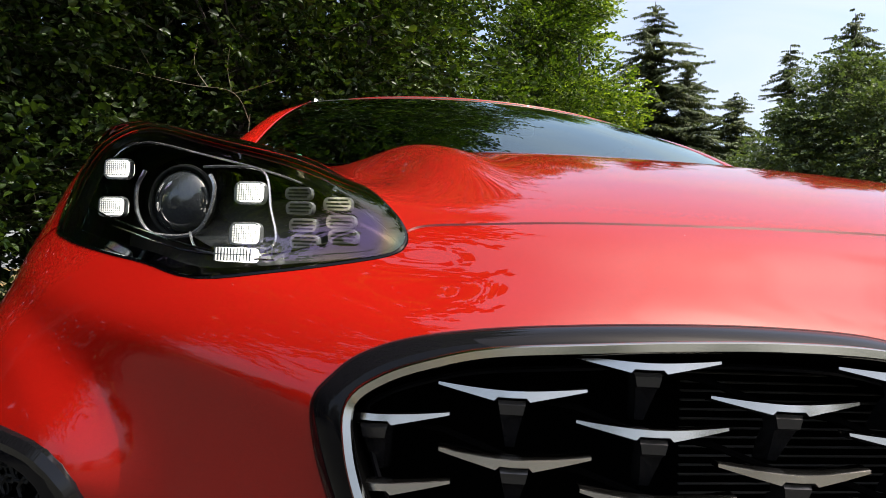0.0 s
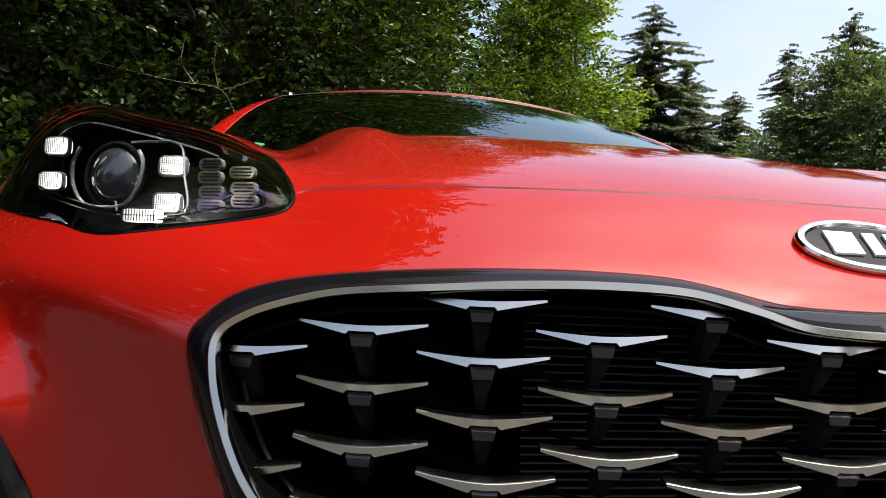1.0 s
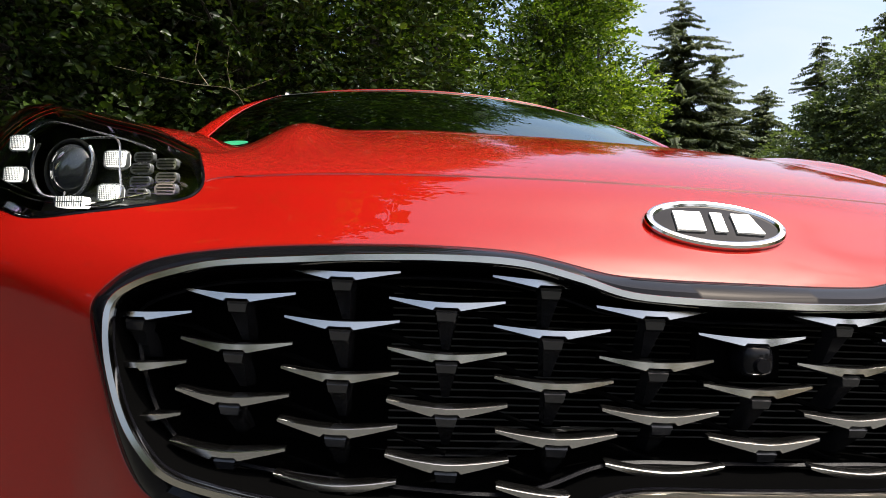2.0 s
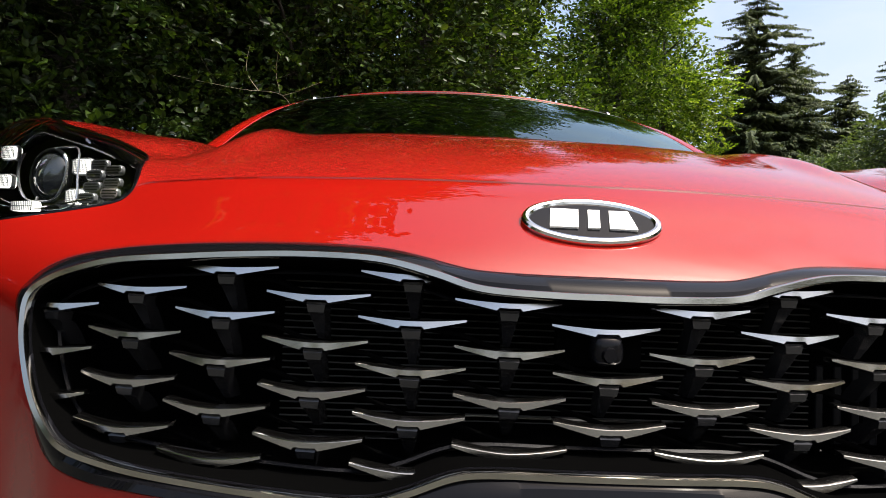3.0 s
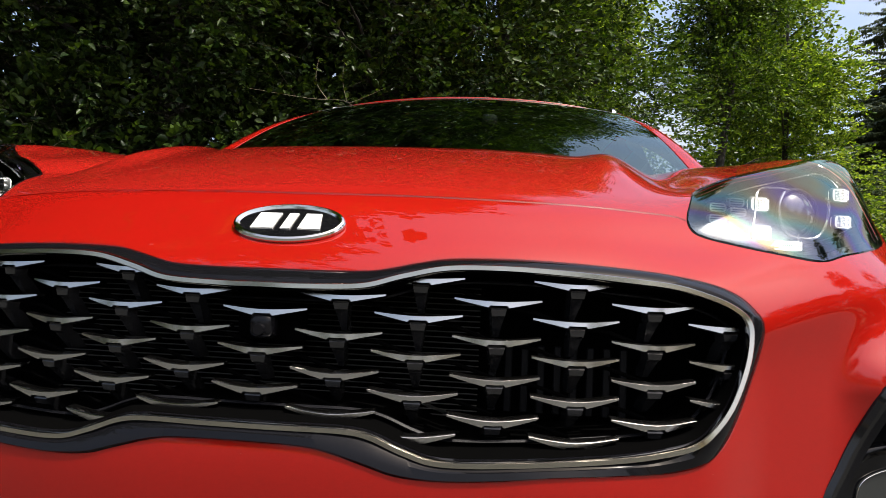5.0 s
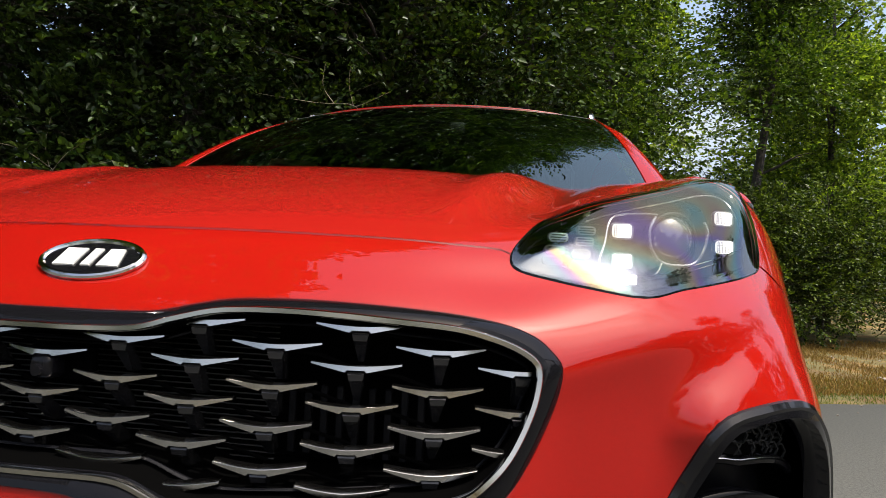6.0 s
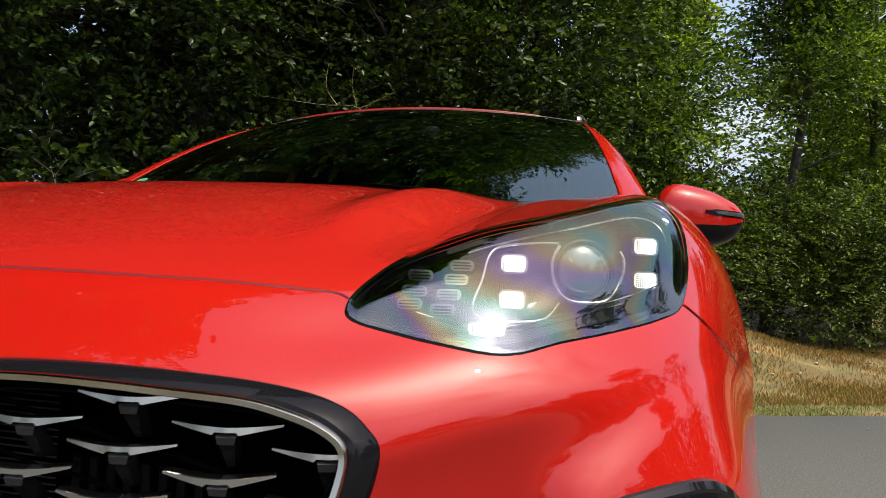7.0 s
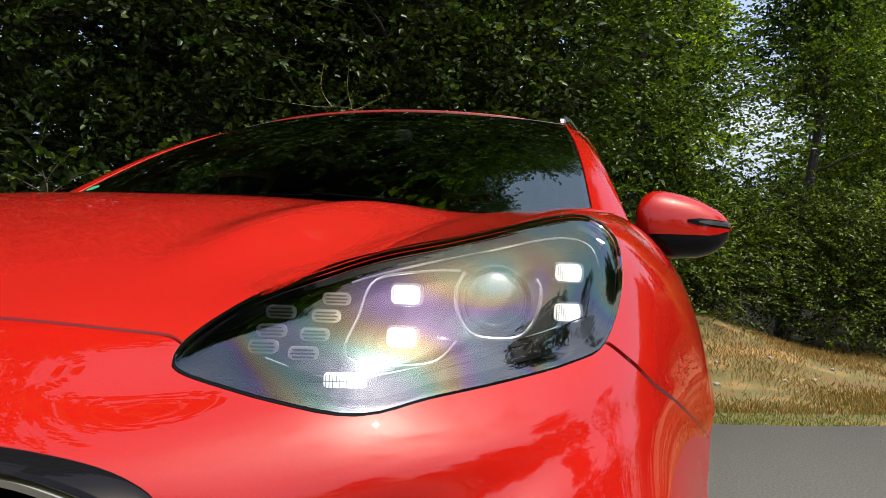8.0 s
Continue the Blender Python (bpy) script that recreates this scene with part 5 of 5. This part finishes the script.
# unseen broad crowns added over the hedge, to shade it and darken bumper reflections
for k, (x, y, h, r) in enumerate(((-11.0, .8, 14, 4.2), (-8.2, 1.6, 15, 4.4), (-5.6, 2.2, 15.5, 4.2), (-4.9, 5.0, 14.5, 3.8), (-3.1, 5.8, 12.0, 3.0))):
    tree("beech", "unseen tall beech, its broad crown added over the hedge to shade it", x, y, h, r, 4.8, .22, 1900, LEAF_HALF_LIT, 320 + k, 11, 1.0, (0, 0), .2, "hedge trees", 22)
# sunlit trees along the edge of the wood further back; their green carries the sun
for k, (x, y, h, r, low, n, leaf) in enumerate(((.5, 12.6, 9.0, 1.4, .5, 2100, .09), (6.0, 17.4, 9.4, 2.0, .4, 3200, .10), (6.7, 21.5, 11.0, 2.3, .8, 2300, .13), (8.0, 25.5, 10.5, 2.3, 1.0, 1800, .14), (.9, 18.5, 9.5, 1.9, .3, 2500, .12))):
    tree("beech", "sunlit beech with bright green leaves", x, y, h, r, low, leaf, n, LEAF_SUNLIT, 140 + k, 12, .75 if leaf > .11 else .6, (.0, .0), .5, "sunlit trees", 17)
# a leaning tree and a slim one that half close the gap towards the sky
tree("beech", "beech with a leaning dark trunk on the bank", 3.35, 14.2, 9.0, 1.35, 4.3, .085, 1700, LEAF_HALF_LIT, 151, 12, .5, (.12, .02), .3, "sunlit trees", 15, .13, 16)
# bushes on the bank
for k, (x, y, h, r, n) in enumerate(((3.3, 13.4, 3.1, 1.5, 1500), (5.0, 14.2, 3.3, 1.7, 1500), (6.9, 15.6, 3.0, 1.8, 900), (2.0, 12.6, 2.4, 1.2, 1000), (11.5, 24.5, 4.5, 2.2, 700), (1.3, 11.2, 1.9, 1.0, 900), (2.2, 16.5, 4.0, 1.8, 1000))):
    tree("bush", "leafy green bush on the dry bank", x, y, h, r, .05, .068, n, LEAF_BUSH, 160 + k, 13, .42, (0, 0), .4, "bushes", 14, .03, 10, "bush")
# distant spruces and broad-leaved trees
EYE0 = (-.53, -.38)


def away(az, dist):
    return EYE0[0] + dist * math.sin(radians(az)), EYE0[1] + dist * math.cos(radians(az))


for k, (az, el, d, r) in enumerate(((26.1, 22.3, 56, 7.8), (28.6, 18.2, 58, 6.5), (32.0, 15.6, 60, 6.5), (30.6, 12.5, 62, 6.0), (35.7, 18.6, 64, 5.0), (39.8, 20.2, 60, 7.0), (42.0, 17.5, 62, 6.5), (24.0, 13.5, 66, 5.0))):
    x, y = away(az, d)
    spruce(x, y, d * math.tan(radians(el)) + .9 - float(ground_z(np.array([x]), np.array([y]))[0]), r, 200 + k)
for k, (az, el, d, r) in enumerate(((39.2, 18.2, 40, 3.6), (36.6, 15.2, 40, 3.2), (33.6, 12.6, 44, 3.4), (30.5, 10.5, 46, 3.4), (42.5, 16, 38, 3.6), (27.5, 10.0, 46, 3.4))):
    x, y = away(az, d)
    tree("poplar", "grey-green broad-leaved tree in full leaf", x, y, d * math.tan(radians(el)) + .9 - float(ground_z(np.array([x]), np.array([y]))[0]), r, 1.0, .18, 1600, LEAF_FAR, 230 + k, 10, .95, (0, 0), .4, "far trees", 18)
# tall trees beside the road on the sun's side
for k, (az, d, h, r) in enumerate(((57, 37, 20.0, 5.0), (73, 17, 13.0, 3.0), (81, 21, 11.0, 3.4), (93, 22, 11.5, 3.4), (104, 24, 9.5, 3.4))):
    x, y = away(az, d)
    tree("roadside_tree", "tall green broad-leaved tree beside the road", x, y, h, r, .6, .22, 1100, LEAF_BUSH, 290 + k, 10, 1.1, (0, 0), .4, "trees across the road", 13)
# the wood goes on round the place, behind the camera's way
for k in range(16):
    az = 62 + k * 17.5
    front = 140 < az < 235
    d = (46 if front else 24) + 7 * math.sin(k * 2.3)
    x, y = away(az, d)
    if y > 4 + .45 * x and x < 0 and d < 60:
        x, y = x * 1.2, y + 6
    tree("roadside_tree", "green broad-leaved tree across the road", x, y, (8.0 if front else 7.5) + 2.0 * math.sin(k * 1.7), 5.0 if front else 3.2, .5, .30, 420, LEAF_BUSH, 260 + k, 9, 1.3, (0, 0), .4, "trees across the road", 9)


def blades(name, n, rng, xr, depth, height, width, material, label, patch=0.0):
    """Tufts of grass beyond the edge of the road; depth: the strip's distances from that edge."""
    x = rng.uniform(*xr, n)
    y = 4.62 + .45 * x + rng.uniform(0, 1, n) ** 1.3 * (depth[1] - depth[0]) + depth[0]
    if patch:
        keep = np.sin(x * 2.1 + 1) * np.cos(y * 1.7) + rng.normal(0, .5, n) > patch
        x, y = x[keep], y[keep]
    n = len(x)
    p = np.stack([x, y, ground_z(x, y) - .01], axis=1)
    a = unit(np.stack([rng.normal(0, .45, n), rng.normal(0, .45, n), np.ones(n)], axis=1))
    s = unit(np.cross(a, rng.normal(0, 1, (n, 3))))
    ln = rng.uniform(.4, 1.2, n) * height
    v, f = leaf_block(p, a, s, np.cross(s, a), ln, np.full(n, width), rng)
    tagged(new(name, fast_mesh(name, v, f, material)), label, "grass", kind="stuff")


g_rng = np.random.default_rng(9)
blades("verge_grass", 42000, g_rng, (-1, 9), (.04, 2.0), .040, .0055, GRASS, "short green and yellow verge grass", -.05)
blades("dry_grass", 100000, g_rng, (-1, 11), (.7, 8.0), .070, .0065, STRAW, "dry straw-coloured grass on the bank", -.1)


# ---- sprigs that stand out in front of the hedge ----
def sprig(name, label, foot, paths, leaf, material, seed, radius=.006, per=9):
    """A thin shrub: a stem from the ground, bare twigs, and single leaves set along them."""
    rng = np.random.default_rng(seed)
    base = thing(name, label, "shrub", "", pose(*foot))
    o = np.array(foot)
    for k, path in enumerate(paths):
        q = rounded(path, 5, False) - o
        bm = bmesh.new()
        r = radius if k == 0 else radius * .55
        tube(bm, [tuple(a) for a in q], [r * (1 - .6 * i / len(q)) for i in range(len(q))], 6)
        part("stem" if k == 0 else "twig", bm, PALE_TWIG, base)
        if k == 0:
            continue
        i = rng.integers(1, len(q), per)
        c = q[i] + rng.normal(0, .004, (per, 3))
        a = unit(rng.normal(0, 1, (per, 3)) + np.array([0, -.2, .5]))
        u = unit(rng.normal(0, .6, (per, 3)) + np.array([0, -.5, 1]))
        s = unit(np.cross(a, u))
        ln = rng.uniform(.6, 1.2, per) * leaf
        v, f = leaf_block(c, a, s, np.cross(s, a), ln, ln * .6, rng)
        child("leaves", fast_mesh("leaves", v, f, material), base)


sprig("shrub", "pale thin twigs with few small leaves before the hedge", (-.92, 4.3, -.03),
      [[(-.92, 4.3, -.03), (-.97, 4.25, 1.0), (-.95, 4.16, 1.95)], [(-.95, 4.16, 1.9), (-1.05, 4.10, 2.06), (-1.32, 4.08, 2.08), (-1.75, 4.05, 2.14)], [(-1.20, 4.09, 2.08), (-1.28, 4.08, 2.2), (-1.27, 4.08, 2.36)],
       [(-1.06, 4.10, 2.06), (-1.09, 4.08, 2.2), (-1.08, 4.06, 2.33)], [(-1.05, 4.12, 2.06), (-.95, 4.10, 2.09), (-.80, 4.1, 2.16)]], .045, LEAF_HALF_LIT, 61, .0045, 12)
sprig("shrub", "leafy young beech shoots before the hedge", (-2.75, 3.55, -.03),
      [[(-2.75, 3.55, -.03), (-2.85, 3.5, .9), (-2.9, 3.5, 1.5)], [(-2.9, 3.5, 1.45), (-2.95, 3.48, 1.65), (-2.90, 3.46, 1.86)], [(-2.9, 3.5, 1.5), (-3.1, 3.48, 1.62), (-3.35, 3.46, 1.68)],
       [(-2.9, 3.5, 1.5), (-2.75, 3.46, 1.62), (-2.50, 3.42, 1.72)], [(-2.88, 3.5, 1.4), (-2.65, 3.46, 1.5), (-2.38, 3.42, 1.56)], [(-2.9, 3.5, 1.4), (-3.1, 3.45, 1.5), (-3.2, 3.42, 1.52)]], .085, LEAF_HALF_LIT, 62, .006, 16)

# belt that runs from the seat up to the pillar
strip("seat_belt", [[(-.560, 2.10, 1.262), (-.594, 2.10, 1.262)], [(-.572, 2.18, 1.314), (-.606, 2.18, 1.314)], [(-.648, 2.446, 1.447), (-.682, 2.446, 1.447)]], STRAP, car, "brown seat belt strap", .002)

# ---- small stones at the edge of the road and on the bank ----
def stone_mesh(seed):
    rng = np.random.default_rng(seed)
    bm = bmesh.new()
    bmesh.ops.create_icosphere(bm, subdivisions=1, radius=1)
    for v in bm.verts:
        v.co *= rng.uniform(.75, 1.15)
        v.co.z *= .6
    me = bpy.data.meshes.new("stone")
    bm.to_mesh(me)
    bm.free()
    me.materials.append(STONE)
    return me


stones = [stone_mesh(s) for s in range(3)]
s_rng = np.random.default_rng(31)
for k in range(26):
    on_road = k < 12
    x = s_rng.uniform(1.5, 5.5)
    y = 4.62 + .45 * x + (-s_rng.uniform(.05, 1.2) if on_road else s_rng.uniform(.3, 5.0))
    z = 0.0 if on_road else float(ground_z(np.array([x]), np.array([y]))[0])
    r = s_rng.uniform(.008, .016) if on_road else s_rng.uniform(.015, .05)
    ob = new("stone", stones[k % 3])
    ob.matrix_basis = pose(x, y, z + r * .3, 0, 0, s_rng.uniform(0, 360)) @ Matrix.Scale(r, 4)
    tagged(ob, "small pale stone on the asphalt" if on_road else "pale stone lying in the dry grass", "stone", "loose stones")
